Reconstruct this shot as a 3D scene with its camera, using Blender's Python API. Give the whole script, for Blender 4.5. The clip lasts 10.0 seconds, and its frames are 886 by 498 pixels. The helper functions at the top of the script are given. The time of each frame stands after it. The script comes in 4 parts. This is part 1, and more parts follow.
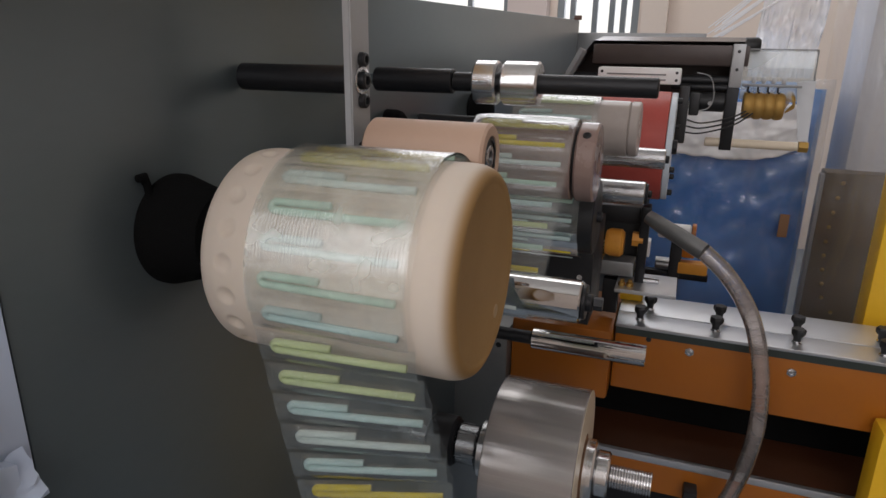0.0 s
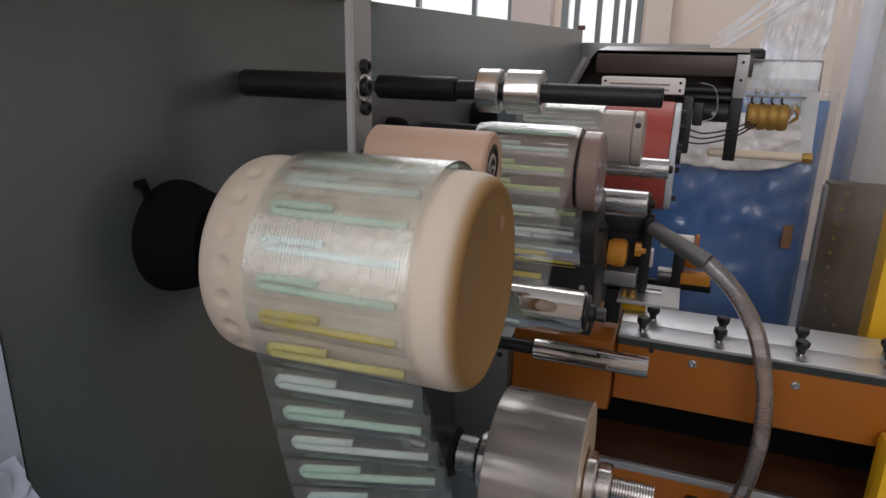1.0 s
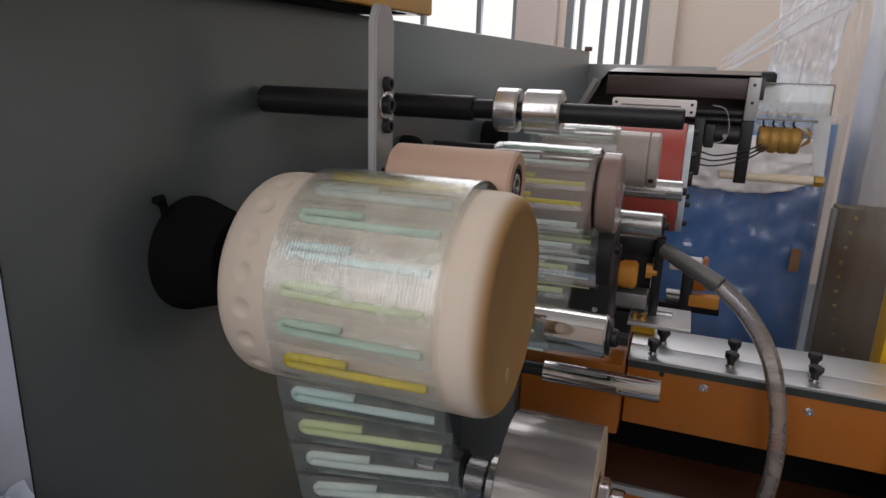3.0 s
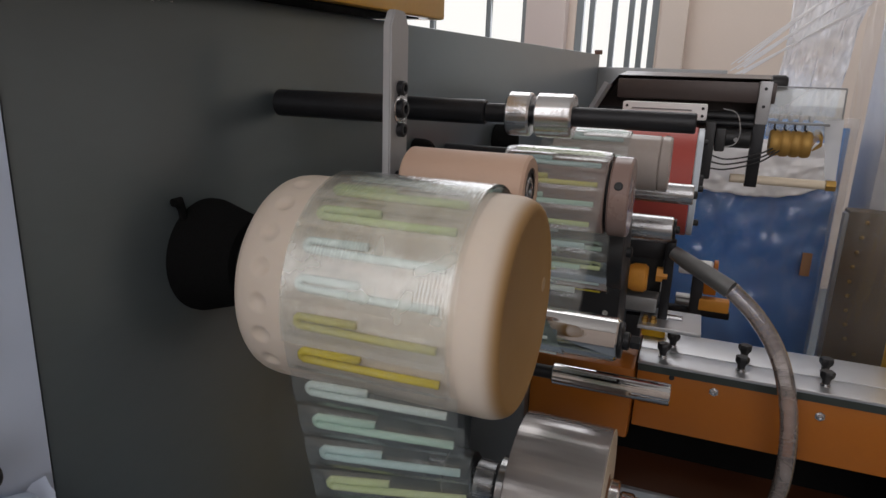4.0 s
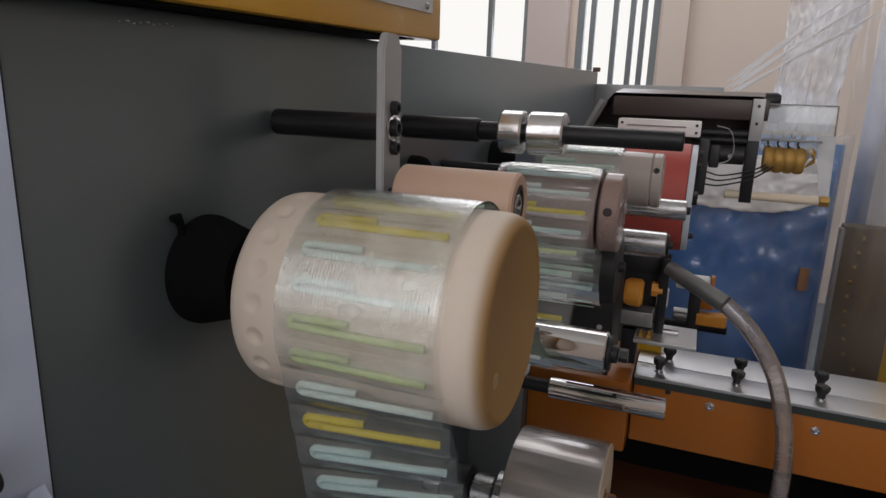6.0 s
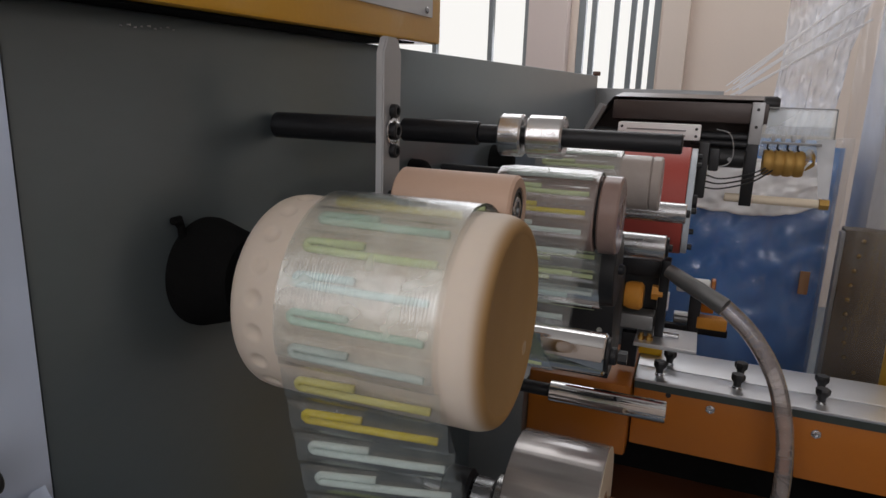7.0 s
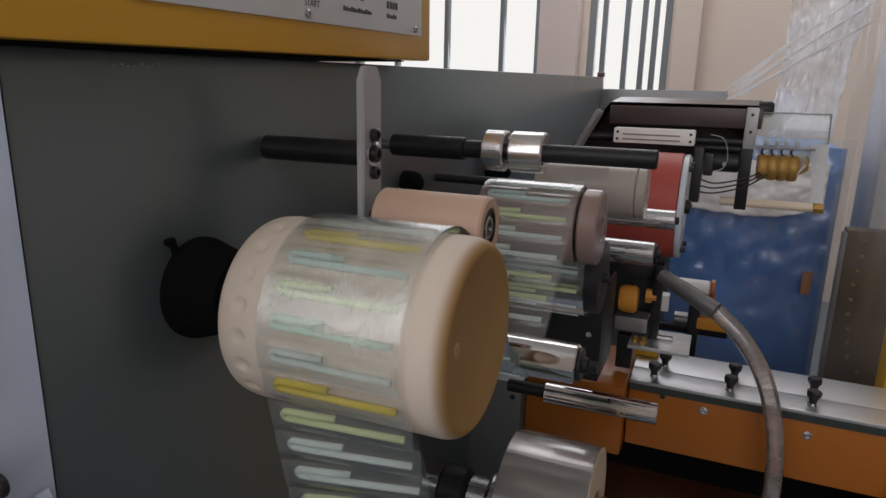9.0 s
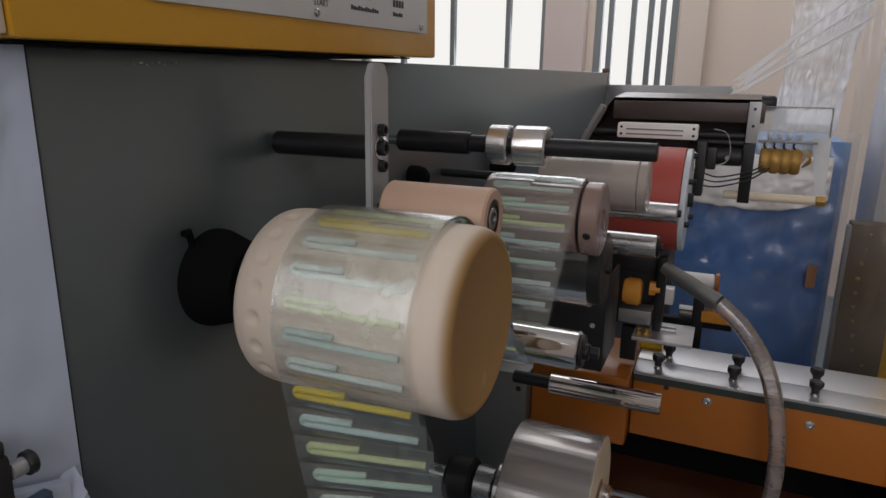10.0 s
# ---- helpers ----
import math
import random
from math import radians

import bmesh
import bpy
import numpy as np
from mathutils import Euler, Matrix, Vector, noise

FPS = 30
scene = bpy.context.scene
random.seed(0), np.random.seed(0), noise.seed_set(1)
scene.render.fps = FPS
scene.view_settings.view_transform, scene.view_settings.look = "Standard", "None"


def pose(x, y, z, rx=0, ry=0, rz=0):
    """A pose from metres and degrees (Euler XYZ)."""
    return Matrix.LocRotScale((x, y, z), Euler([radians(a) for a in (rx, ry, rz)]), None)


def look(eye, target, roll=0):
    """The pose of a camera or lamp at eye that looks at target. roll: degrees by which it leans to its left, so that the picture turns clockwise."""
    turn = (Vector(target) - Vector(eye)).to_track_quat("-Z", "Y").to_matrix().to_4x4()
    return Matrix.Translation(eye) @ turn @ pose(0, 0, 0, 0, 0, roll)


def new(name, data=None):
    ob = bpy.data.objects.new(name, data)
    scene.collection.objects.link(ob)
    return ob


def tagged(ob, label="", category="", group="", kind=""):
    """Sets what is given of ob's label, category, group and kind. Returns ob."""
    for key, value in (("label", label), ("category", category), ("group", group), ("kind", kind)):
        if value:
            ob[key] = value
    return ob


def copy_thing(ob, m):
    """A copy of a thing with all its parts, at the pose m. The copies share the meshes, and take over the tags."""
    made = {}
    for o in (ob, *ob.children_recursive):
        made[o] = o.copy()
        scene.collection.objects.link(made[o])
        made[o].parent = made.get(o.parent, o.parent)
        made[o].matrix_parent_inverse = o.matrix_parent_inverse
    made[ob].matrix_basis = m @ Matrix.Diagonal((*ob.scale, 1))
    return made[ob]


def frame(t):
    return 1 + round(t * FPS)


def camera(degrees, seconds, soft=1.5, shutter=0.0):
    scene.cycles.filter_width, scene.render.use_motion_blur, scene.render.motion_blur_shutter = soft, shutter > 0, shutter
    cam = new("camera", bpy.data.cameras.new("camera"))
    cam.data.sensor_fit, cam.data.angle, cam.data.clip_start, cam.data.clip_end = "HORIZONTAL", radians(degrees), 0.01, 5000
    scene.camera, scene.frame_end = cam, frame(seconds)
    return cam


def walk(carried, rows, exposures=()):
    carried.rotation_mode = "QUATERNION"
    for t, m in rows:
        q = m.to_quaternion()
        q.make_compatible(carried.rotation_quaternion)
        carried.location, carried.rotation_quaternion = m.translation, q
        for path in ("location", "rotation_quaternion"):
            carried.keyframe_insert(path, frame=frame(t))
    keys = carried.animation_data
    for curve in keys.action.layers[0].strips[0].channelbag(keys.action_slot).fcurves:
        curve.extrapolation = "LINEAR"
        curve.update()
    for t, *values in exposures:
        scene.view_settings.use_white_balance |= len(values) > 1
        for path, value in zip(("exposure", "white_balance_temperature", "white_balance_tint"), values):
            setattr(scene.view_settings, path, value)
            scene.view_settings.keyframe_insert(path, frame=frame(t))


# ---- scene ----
cam = camera(68.9, 10.0)
PATH = [
    (0, (0.009, -0.02, 1.365), (-0.642, 1.772, 0.759), 0.8),
    (0.5, (0.008, -0.018, 1.364), (-0.648, 1.774, 0.766), 1.0),
    (1, (0.008, -0.016, 1.364), (-0.652, 1.781, 0.783), 1.2),
    (1.5, (0.008, -0.015, 1.366), (-0.654, 1.789, 0.809), 1.5),
    (2, (0.006, -0.015, 1.365), (-0.656, 1.793, 0.825), 1.8),
    (2.5, (-0.003, -0.012, 1.363), (-0.662, 1.799, 0.831), 1.9),
    (4, (-0.008, -0.017, 1.364), (-0.698, 1.786, 0.843), 2.0),
    (4.5, (-0.004, -0.019, 1.366), (-0.699, 1.784, 0.85), 2.0),
    (5, (-0.002, -0.022, 1.367), (-0.702, 1.783, 0.864), 2.0),
    (5.5, (0.0, -0.023, 1.367), (-0.701, 1.786, 0.878), 2.0),
    (7, (0.003, -0.025, 1.366), (-0.704, 1.788, 0.902), 1.9),
    (7.5, (0.007, -0.021, 1.376), (-0.703, 1.789, 0.911), 2.0),
    (8, (0.019, -0.023, 1.388), (-0.696, 1.785, 0.917), 1.8),
    (8.5, (0.024, -0.032, 1.388), (-0.719, 1.762, 0.912), 1.4),
    (9, (0.032, -0.034, 1.385), (-0.718, 1.757, 0.906), 1.3),
    (9.5, (0.033, -0.045, 1.384), (-0.726, 1.742, 0.904), 1.1),
    (10, (0.039, -0.048, 1.384), (-0.73, 1.733, 0.897), 0.9),
]
walk(cam, [(t, look(eye, target, roll)) for t, eye, target, roll in PATH],
     exposures=[(0, 0.0), (2.5, -0.05), (4, -0.12), (7, -0.20), (10, -0.26)])

# ---- light ----
world = bpy.data.worlds.new("sky")
scene.world = world
world.use_nodes = True
sky = world.node_tree.nodes.new("ShaderNodeTexSky")
sky.sky_type = "NISHITA"
sky.sun_disc = False
sky.sun_elevation, sky.sun_rotation = radians(40), radians(200)
world.node_tree.links.new(sky.outputs[0], world.node_tree.nodes["Background"].inputs[0])
world.node_tree.nodes["Background"].inputs[1].default_value = 0.08


def area_lamp(name, eye, target, w, h, watts, colour=(1, 1, 1)):
    data = bpy.data.lights.new(name, "AREA")
    data.shape, data.size, data.size_y, data.energy, data.color = "RECTANGLE", w, h, watts, colour
    ob = new(name, data)
    ob.matrix_world = look(eye, target)
    return ob


area_lamp("daylight_far_window", (-1.9, 4.85, 2.5), (-1.4, 0, 1.2), 3.4, 2.2, 58, (0.92, 0.93, 1.0))
area_lamp("daylight_near_window", (-1.95, -2.12, 2.72), (-1.95, 0, 2.6), 2.4, 2.4, 47, (0.93, 0.93, 0.98))
# fill lamp in an added, unseen window, to brighten the goods behind
area_lamp("added_right_fill", (0.95, -2.12, 2.72), (0.95, 0, 2.7), 1.7, 2.4, 25, (0.97, 0.93, 0.98))
# overhead fill lamp, added to brighten the far wall and roller tops
area_lamp("added_overhead_fill", (0.25, 3.35, 4.24), (0.25, 3.35, 0), 3.4, 2.2, 42, (0.98, 0.97, 1.0))


# ---- materials ----
def material(name, colour, rough=0.5, metal=0.0, var=0.15, scale=30.0, bump=0.1, bump_scale=150.0, stretch=(1, 1, 1), spec=0.5,
             random_hue=0.0, trans=0.0, coat=0.0, ior=1.45, fine=None, rough_var=0.12, sub=0.0):
    m = bpy.data.materials.new(name)
    m.use_nodes = True
    nt = m.node_tree
    b = nt.nodes["Principled BSDF"]
    tc = nt.nodes.new("ShaderNodeTexCoord")
    mp = nt.nodes.new("ShaderNodeMapping")
    mp.inputs["Scale"].default_value = stretch
    nt.links.new(tc.outputs["Object"], mp.inputs[0])
    big = nt.nodes.new("ShaderNodeTexNoise")
    big.inputs["Scale"].default_value, big.inputs["Detail"].default_value = scale, 6
    nt.links.new(mp.outputs[0], big.inputs["Vector"])
    small = nt.nodes.new("ShaderNodeTexNoise")
    small.inputs["Scale"].default_value, small.inputs["Detail"].default_value = bump_scale, 4
    nt.links.new(mp.outputs[0], small.inputs["Vector"])
    ramp = nt.nodes.new("ShaderNodeMix")
    ramp.data_type = "RGBA"
    lo = [max(0.0, c * (1 - var)) for c in colour]
    hi = [min(1.0, c * (1 + var)) for c in colour]
    ramp.inputs[6].default_value, ramp.inputs[7].default_value = (*lo, 1), (*hi, 1)
    add = nt.nodes.new("ShaderNodeMath")
    add.operation = "MULTIPLY_ADD"
    add.inputs[1].default_value = 0.35
    nt.links.new(small.outputs[0], add.inputs[0])
    sc = nt.nodes.new("ShaderNodeMath")
    sc.operation = "MULTIPLY"
    sc.inputs[1].default_value = 0.7
    nt.links.new(big.outputs[0], sc.inputs[0])
    nt.links.new(sc.outputs[0], add.inputs[2])
    nt.links.new(add.outputs[0], ramp.inputs[0])
    nt.links.new(ramp.outputs[2], b.inputs["Base Color"])
    rr = nt.nodes.new("ShaderNodeMapRange")
    rr.inputs[3].default_value, rr.inputs[4].default_value = max(0.02, rough - rough_var), min(1, rough + rough_var)
    nt.links.new(big.outputs[0], rr.inputs[0])
    nt.links.new(rr.outputs[0], b.inputs["Roughness"])
    b.inputs["Metallic"].default_value = metal
    b.inputs["Specular IOR Level"].default_value = spec
    b.inputs["Transmission Weight"].default_value = trans
    b.inputs["Coat Weight"].default_value = coat
    b.inputs["IOR"].default_value = ior
    if sub:
        b.inputs["Subsurface Weight"].default_value = sub
        b.inputs["Subsurface Radius"].default_value = (0.006, 0.004, 0.002)
    if bump:
        bp = nt.nodes.new("ShaderNodeBump")
        bp.inputs["Strength"].default_value, bp.inputs["Distance"].default_value = bump, 0.002
        nt.links.new(small.outputs[0], bp.inputs["Height"])
        nt.links.new(bp.outputs[0], b.inputs["Normal"])
    return m


def clear_film(name, tint, gloss, rough, bump, scale, stretch=(1, 1, 1), haze=0.0, milk=(0.82, 0.85, 0.84), ribs=0.0):
    """Thin clear plastic: light passes straight through, with crinkled gloss, a little milky haze and sealed ribs across x."""
    m = bpy.data.materials.new(name)
    m.use_nodes = True
    nt = m.node_tree
    nt.nodes.remove(nt.nodes["Principled BSDF"])
    out = nt.nodes["Material Output"]
    tc, mp = nt.nodes.new("ShaderNodeTexCoord"), nt.nodes.new("ShaderNodeMapping")
    mp.inputs["Scale"].default_value = stretch
    nt.links.new(tc.outputs["Object"], mp.inputs[0])
    n1, n2 = nt.nodes.new("ShaderNodeTexNoise"), nt.nodes.new("ShaderNodeTexNoise")
    n1.inputs["Scale"].default_value, n1.inputs["Detail"].default_value, n1.inputs["Distortion"].default_value = scale, 5, 1.2
    n2.inputs["Scale"].default_value = scale * 0.25
    nt.links.new(mp.outputs[0], n1.inputs["Vector"])
    nt.links.new(tc.outputs["Object"], n2.inputs["Vector"])
    bp = nt.nodes.new("ShaderNodeBump")
    bp.inputs["Strength"].default_value, bp.inputs["Distance"].default_value = bump, 0.003
    nt.links.new(n1.outputs[0], bp.inputs["Height"])
    if ribs:
        wave, mixed = nt.nodes.new("ShaderNodeTexWave"), nt.nodes.new("ShaderNodeMath")
        wave.bands_direction = "X"
        wave.inputs["Scale"].default_value, wave.inputs["Distortion"].default_value = ribs / 6.2832, 0.6
        nt.links.new(tc.outputs["Object"], wave.inputs["Vector"])
        mixed.operation = "MULTIPLY_ADD"
        mixed.inputs[1].default_value = 0.25
        nt.links.new(wave.outputs["Fac"], mixed.inputs[0])
        nt.links.new(n1.outputs[0], mixed.inputs[2])
        nt.links.new(mixed.outputs[0], bp.inputs["Height"])
    tr, gl, df = nt.nodes.new("ShaderNodeBsdfTransparent"), nt.nodes.new("ShaderNodeBsdfGlossy"), nt.nodes.new("ShaderNodeBsdfDiffuse")
    tr.inputs[0].default_value = (*tint, 1)
    gl.inputs["Roughness"].default_value = rough
    df.inputs[0].default_value = (*milk, 1)
    nt.links.new(bp.outputs[0], gl.inputs["Normal"])
    fr = nt.nodes.new("ShaderNodeFresnel")
    fr.inputs[0].default_value = 1.5
    nt.links.new(bp.outputs[0], fr.inputs["Normal"])
    k = nt.nodes.new("ShaderNodeMath")
    k.operation = "MULTIPLY"
    k.use_clamp = True
    k.inputs[1].default_value = gloss
    nt.links.new(fr.outputs[0], k.inputs[0])
    hz = nt.nodes.new("ShaderNodeMapRange")
    hz.inputs[1].default_value, hz.inputs[2].default_value = 0.35, 0.75
    hz.inputs[3].default_value, hz.inputs[4].default_value = haze * 0.3, haze * 1.7
    nt.links.new(n2.outputs[0], hz.inputs[0])
    m1, m2, both = nt.nodes.new("ShaderNodeMixShader"), nt.nodes.new("ShaderNodeMixShader"), nt.nodes.new("ShaderNodeMixShader")
    back = nt.nodes.new("ShaderNodeBsdfTranslucent")
    back.inputs[0].default_value = (*milk, 1)
    both.inputs[0].default_value = 0.4
    nt.links.new(df.outputs[0], both.inputs[1])
    nt.links.new(back.outputs[0], both.inputs[2])
    nt.links.new(hz.outputs[0], m1.inputs[0])
    nt.links.new(tr.outputs[0], m1.inputs[1])
    nt.links.new(both.outputs[0], m1.inputs[2])
    nt.links.new(k.outputs[0], m2.inputs[0])
    nt.links.new(m1.outputs[0], m2.inputs[1])
    nt.links.new(gl.outputs[0], m2.inputs[2])
    nt.links.new(m2.outputs[0], out.inputs[0])
    return m


STEEL_PANEL = material("dull_stainless", (0.140, 0.168, 0.178), 0.33, 0.62, 0.10, 5.0, 0.0, 60.0, (1, 1, 3), spec=0.7, rough_var=0.04)
STEEL = material("turned_steel", (0.55, 0.55, 0.56), 0.25, 1.0, 0.1, 40, 0.05, 300, (1, 6, 6))
CHROME = material("polished_chrome", (0.66, 0.65, 0.65), 0.07, 1.0, 0.05, 30, 0.02, 200, rough_var=0.03)
ALU = material("machined_aluminium", (0.72, 0.71, 0.71), 0.2, 1.0, 0.08, 60, 0.04, 400)
ALU_PLATE = material("milled_aluminium_plate", (0.60, 0.61, 0.63), 0.38, 0.9, 0.10, 12, 0.05, 200, (1, 8, 8))
BLACK_STEEL = material("black_oxide_steel", (0.018, 0.018, 0.020), 0.42, 0.3, 0.3, 60, 0.12, 500)
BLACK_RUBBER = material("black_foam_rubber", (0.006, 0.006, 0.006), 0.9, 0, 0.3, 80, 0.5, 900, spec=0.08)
BLACK = material("black_plastic", (0.015, 0.015, 0.016), 0.45, 0, 0.3, 60, 0.08, 400)
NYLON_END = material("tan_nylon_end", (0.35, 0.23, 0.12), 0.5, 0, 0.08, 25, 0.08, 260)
TAN = material("tan_rubber", (0.48, 0.325, 0.24), 0.55, 0, 0.06, 30, 0.08, 400)
PEACH = material("pinkish_tan_plastic", (0.26, 0.18, 0.155), 0.24, 0, 0.07, 30, 0.06, 300)
RED = material("red_silicone", (0.42, 0.07, 0.055), 0.5, 0, 0.1, 40, 0.08, 300)
ORANGE = material("orange_painted_steel", (0.36, 0.112, 0.010), 0.36, 0, 0.10, 9, 0.06, 220, coat=0.2)
YELLOW = material("yellow_painted_steel", (0.60, 0.31, 0.02), 0.38, 0, 0.07, 8, 0.06, 220, coat=0.15)
YELLOW_BRIGHT = material("bright_yellow_paint", (0.80, 0.46, 0.02), 0.4, 0, 0.07, 8, 0.06, 220)
DARK_BROWN = material("dark_brown_steel", (0.075, 0.026, 0.011), 0.42, 0, 0.2, 12, 0.06, 150)
HOOD = material("dark_brown_enamel", (0.055, 0.040, 0.036), 0.35, 0.2, 0.2, 12, 0.06, 150)
COLUMN = material("blue_grey_machine_paint", (0.64, 0.63, 0.64), 0.5, 0, 0.30, 4, 0.06, 100)
# dark blue that paints the shade under the clamp arm
UNDERSIDE_SHADE = material("shaded_blue_underside", (0.05, 0.08, 0.13), 0.4, 0, 0.2, 40, 0.05, 200)
DARK = material("dark_grey_steel", (0.018, 0.018, 0.02), 0.4, 0.5, 0.25, 20, 0.08, 200)
EDGE_GREEN = material("dark_green_grey_strip", (0.045, 0.055, 0.05), 0.4, 0.3, 0.2, 40, 0.05, 300)
RIM = material("pale_clear_plastic_rim", (0.58, 0.64, 0.70), 0.3, 0, 0.12, 40, 0.05, 200)
GREY = material("grey_steel", (0.22, 0.22, 0.22), 0.42, 0.6, 0.15, 20, 0.06, 200)
LIGHT_GREY = material("light_grey_plate", (0.37, 0.37, 0.375), 0.4, 0.4, 0.1, 20, 0.05, 200)
WHITE = material("white_enamel", (0.82, 0.82, 0.81), 0.35, 0, 0.05, 30, 0.04, 200)
SLEEVE = material("grey_white_sleeve", (0.38, 0.33, 0.30), 0.22, 0, 0.12, 25, 0.05, 200)
WHITE_SHEET = material("glossy_white_plastic_sheet", (0.90, 0.90, 0.92), 0.2, 0, 0.04, 20, 0.15, 40, coat=0.3)
PRINT = material("dark_print", (0.05, 0.05, 0.06), 0.6)
SIGN = material("silver_sign", (0.62, 0.63, 0.64), 0.4, 0.2, 0.05, 30, 0.04, 200)
PROTECT = material("pale_blue_protective_film", (0.55, 0.63, 0.78), 0.35, 0.0, 0.10, 5, 0.10, 18)
WALL = material("beige_wall", (0.77, 0.66, 0.58), 0.8, 0, 0.05, 2.0, 0.08, 60)
PILLAR = material("pale_pink_pillar", (0.72, 0.61, 0.57), 0.75, 0, 0.05, 2.0, 0.08, 60)
CEIL = material("ceiling_paint", (0.62, 0.60, 0.57), 0.85, 0, 0.05, 2.0, 0.05, 60)
FLOOR = material("blue_grey_floor_paint", (0.15, 0.185, 0.22), 0.45, 0, 0.2, 2.0, 0.1, 60)
FRAME = material("grey_window_frame", (0.20, 0.22, 0.23), 0.45, 0.3, 0.1, 10, 0.03, 200)
BLUE = material("blue_tarpaulin", (0.12, 0.35, 0.84), 0.42, 0, 0.30, 12, 0.25, 60)
BROWN_WRAP = material("brown_wrapped_steel", (0.125, 0.078, 0.028), 0.4, 0, 0.35, 9, 0.12, 60)
CARTON = material("brown_card", (0.36, 0.20, 0.11), 0.8, 0, 0.1, 40, 0.05, 300)
BRASS = material("brass", (0.46, 0.29, 0.09), 0.36, 1.0, 0.15, 60, 0.05, 300)
COIL = material("varnished_copper_winding", (0.42, 0.25, 0.07), 0.5, 0.55, 0.2, 90, 0.25, 700, (6, 1, 1))
AMBER = material("orange_plastic_fitting", (0.62, 0.27, 0.04), 0.4, 0, 0.15, 60, 0.05, 300)
CREAM_ROD = material("cream_rod", (0.70, 0.60, 0.46), 0.45, 0, 0.06, 40, 0.04, 200)
FILM = clear_film("wrapper_film", (0.98, 0.99, 0.985), 1.0, 0.16, 0.03, 200, (1, 1, 1), 0.03)
TOP_FILM = clear_film("milky_top_film", (0.98, 0.985, 0.98), 2.3, 0.17, 0.17, 260, (1.6, 0.6, 0.6), 0.23, (0.86, 0.89, 0.81), ribs=1100.0)
POUCH = clear_film("crinkled_pouch_film", (0.98, 0.99, 0.985), 3.0, 0.15, 0.20, 420, (4, 0.6, 1), 0.07, (0.84, 0.92, 0.87), ribs=1100.0)
WRAP = clear_film("stretch_wrap", (0.95, 0.96, 0.97), 2.6, 0.10, 0.6, 17, (1, 1, 2.0), 0.16)
VEIL = clear_film("torn_white_stretch_film", (0.9, 0.9, 0.92), 2.6, 0.14, 0.55, 34, (1.6, 1, 0.3), 0.95, (0.93, 0.92, 0.93))
WRAP_THICK = clear_film("cloudy_stretch_wrap", (0.92, 0.92, 0.93), 2.0, 0.14, 1.0, 16, (1.6, 1, 0.25), 0.13, (0.92, 0.93, 0.95))
ACRYLIC = clear_film("acrylic_sheet", (0.93, 0.95, 0.95), 1.6, 0.05, 0.03, 20, (1, 1, 1), 0.42)
FROSTED = clear_film("frosted_acrylic", (0.9, 0.92, 0.93), 1.4, 0.12, 0.05, 30, (1, 1, 1), 0.85, (0.92, 0.93, 0.95))
HOSE = clear_film("clear_pvc_hose", (0.90, 0.86, 0.84), 2.6, 0.10, 0.05, 60, (1, 1, 1), 0.32, (0.80, 0.71, 0.67))
SPIRAL = clear_film("clear_hose_ribs", (0.94, 0.92, 0.91), 2.0, 0.15, 0.05, 60, (1, 1, 1), 0.45, (0.85, 0.80, 0.78))
# colour streaks around the roll paint in its reflected bands
ROLL_FILM = material("film_roll_painted_reflections", (0.41, 0.38, 0.365), 0.22, 0.55, 0.35, 5, 0.16, 22, (0.15, 8, 8), coat=0.6)


def straw_material(name, colour):
    """Translucent plastic tube."""
    m = material(name, colour, 0.22, 0, 0.06, 200, 0.05, 900, coat=0.4)
    nt = m.node_tree
    clear, mix = nt.nodes.new("ShaderNodeBsdfTransparent"), nt.nodes.new("ShaderNodeMixShader")
    clear.inputs[0].default_value = (*[0.45 + 0.55 * c for c in colour], 1)
    mix.inputs[0].default_value = 0.58
    nt.links.new(clear.outputs[0], mix.inputs[1])
    nt.links.new(nt.nodes["Principled BSDF"].outputs[0], mix.inputs[2])
    nt.links.new(mix.outputs[0], nt.nodes["Material Output"].inputs[0])
    return m


def drum_material():
    """Cream nylon, with the shade on its open end painted in as tan."""
    m = material("cream_nylon_with_painted_end_shade", (0.58, 0.50, 0.42), 0.58, 0, 0.05, 18, 0.06, 220, sub=0.08, spec=0.10)
    nt = m.node_tree
    bsdf = nt.nodes["Principled BSDF"]
    cream = bsdf.inputs["Base Color"].links[0].from_socket
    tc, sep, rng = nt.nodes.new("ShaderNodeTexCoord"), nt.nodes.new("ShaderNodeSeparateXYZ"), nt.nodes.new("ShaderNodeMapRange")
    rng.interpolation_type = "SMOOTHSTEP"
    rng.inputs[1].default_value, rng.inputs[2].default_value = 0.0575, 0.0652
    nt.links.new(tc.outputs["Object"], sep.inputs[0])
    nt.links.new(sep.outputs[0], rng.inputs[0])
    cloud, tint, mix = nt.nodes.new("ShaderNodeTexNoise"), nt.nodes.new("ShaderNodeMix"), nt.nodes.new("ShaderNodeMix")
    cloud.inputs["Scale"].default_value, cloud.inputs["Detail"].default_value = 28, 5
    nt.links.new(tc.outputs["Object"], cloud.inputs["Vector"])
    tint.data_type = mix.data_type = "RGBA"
    # tans that paint the shade of the end face into the colour
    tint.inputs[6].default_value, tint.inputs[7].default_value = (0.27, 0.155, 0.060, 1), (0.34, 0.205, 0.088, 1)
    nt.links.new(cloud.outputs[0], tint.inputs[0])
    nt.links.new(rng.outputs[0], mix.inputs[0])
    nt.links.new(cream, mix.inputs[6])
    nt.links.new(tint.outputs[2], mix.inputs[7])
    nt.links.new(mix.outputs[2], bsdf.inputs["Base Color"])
    return m


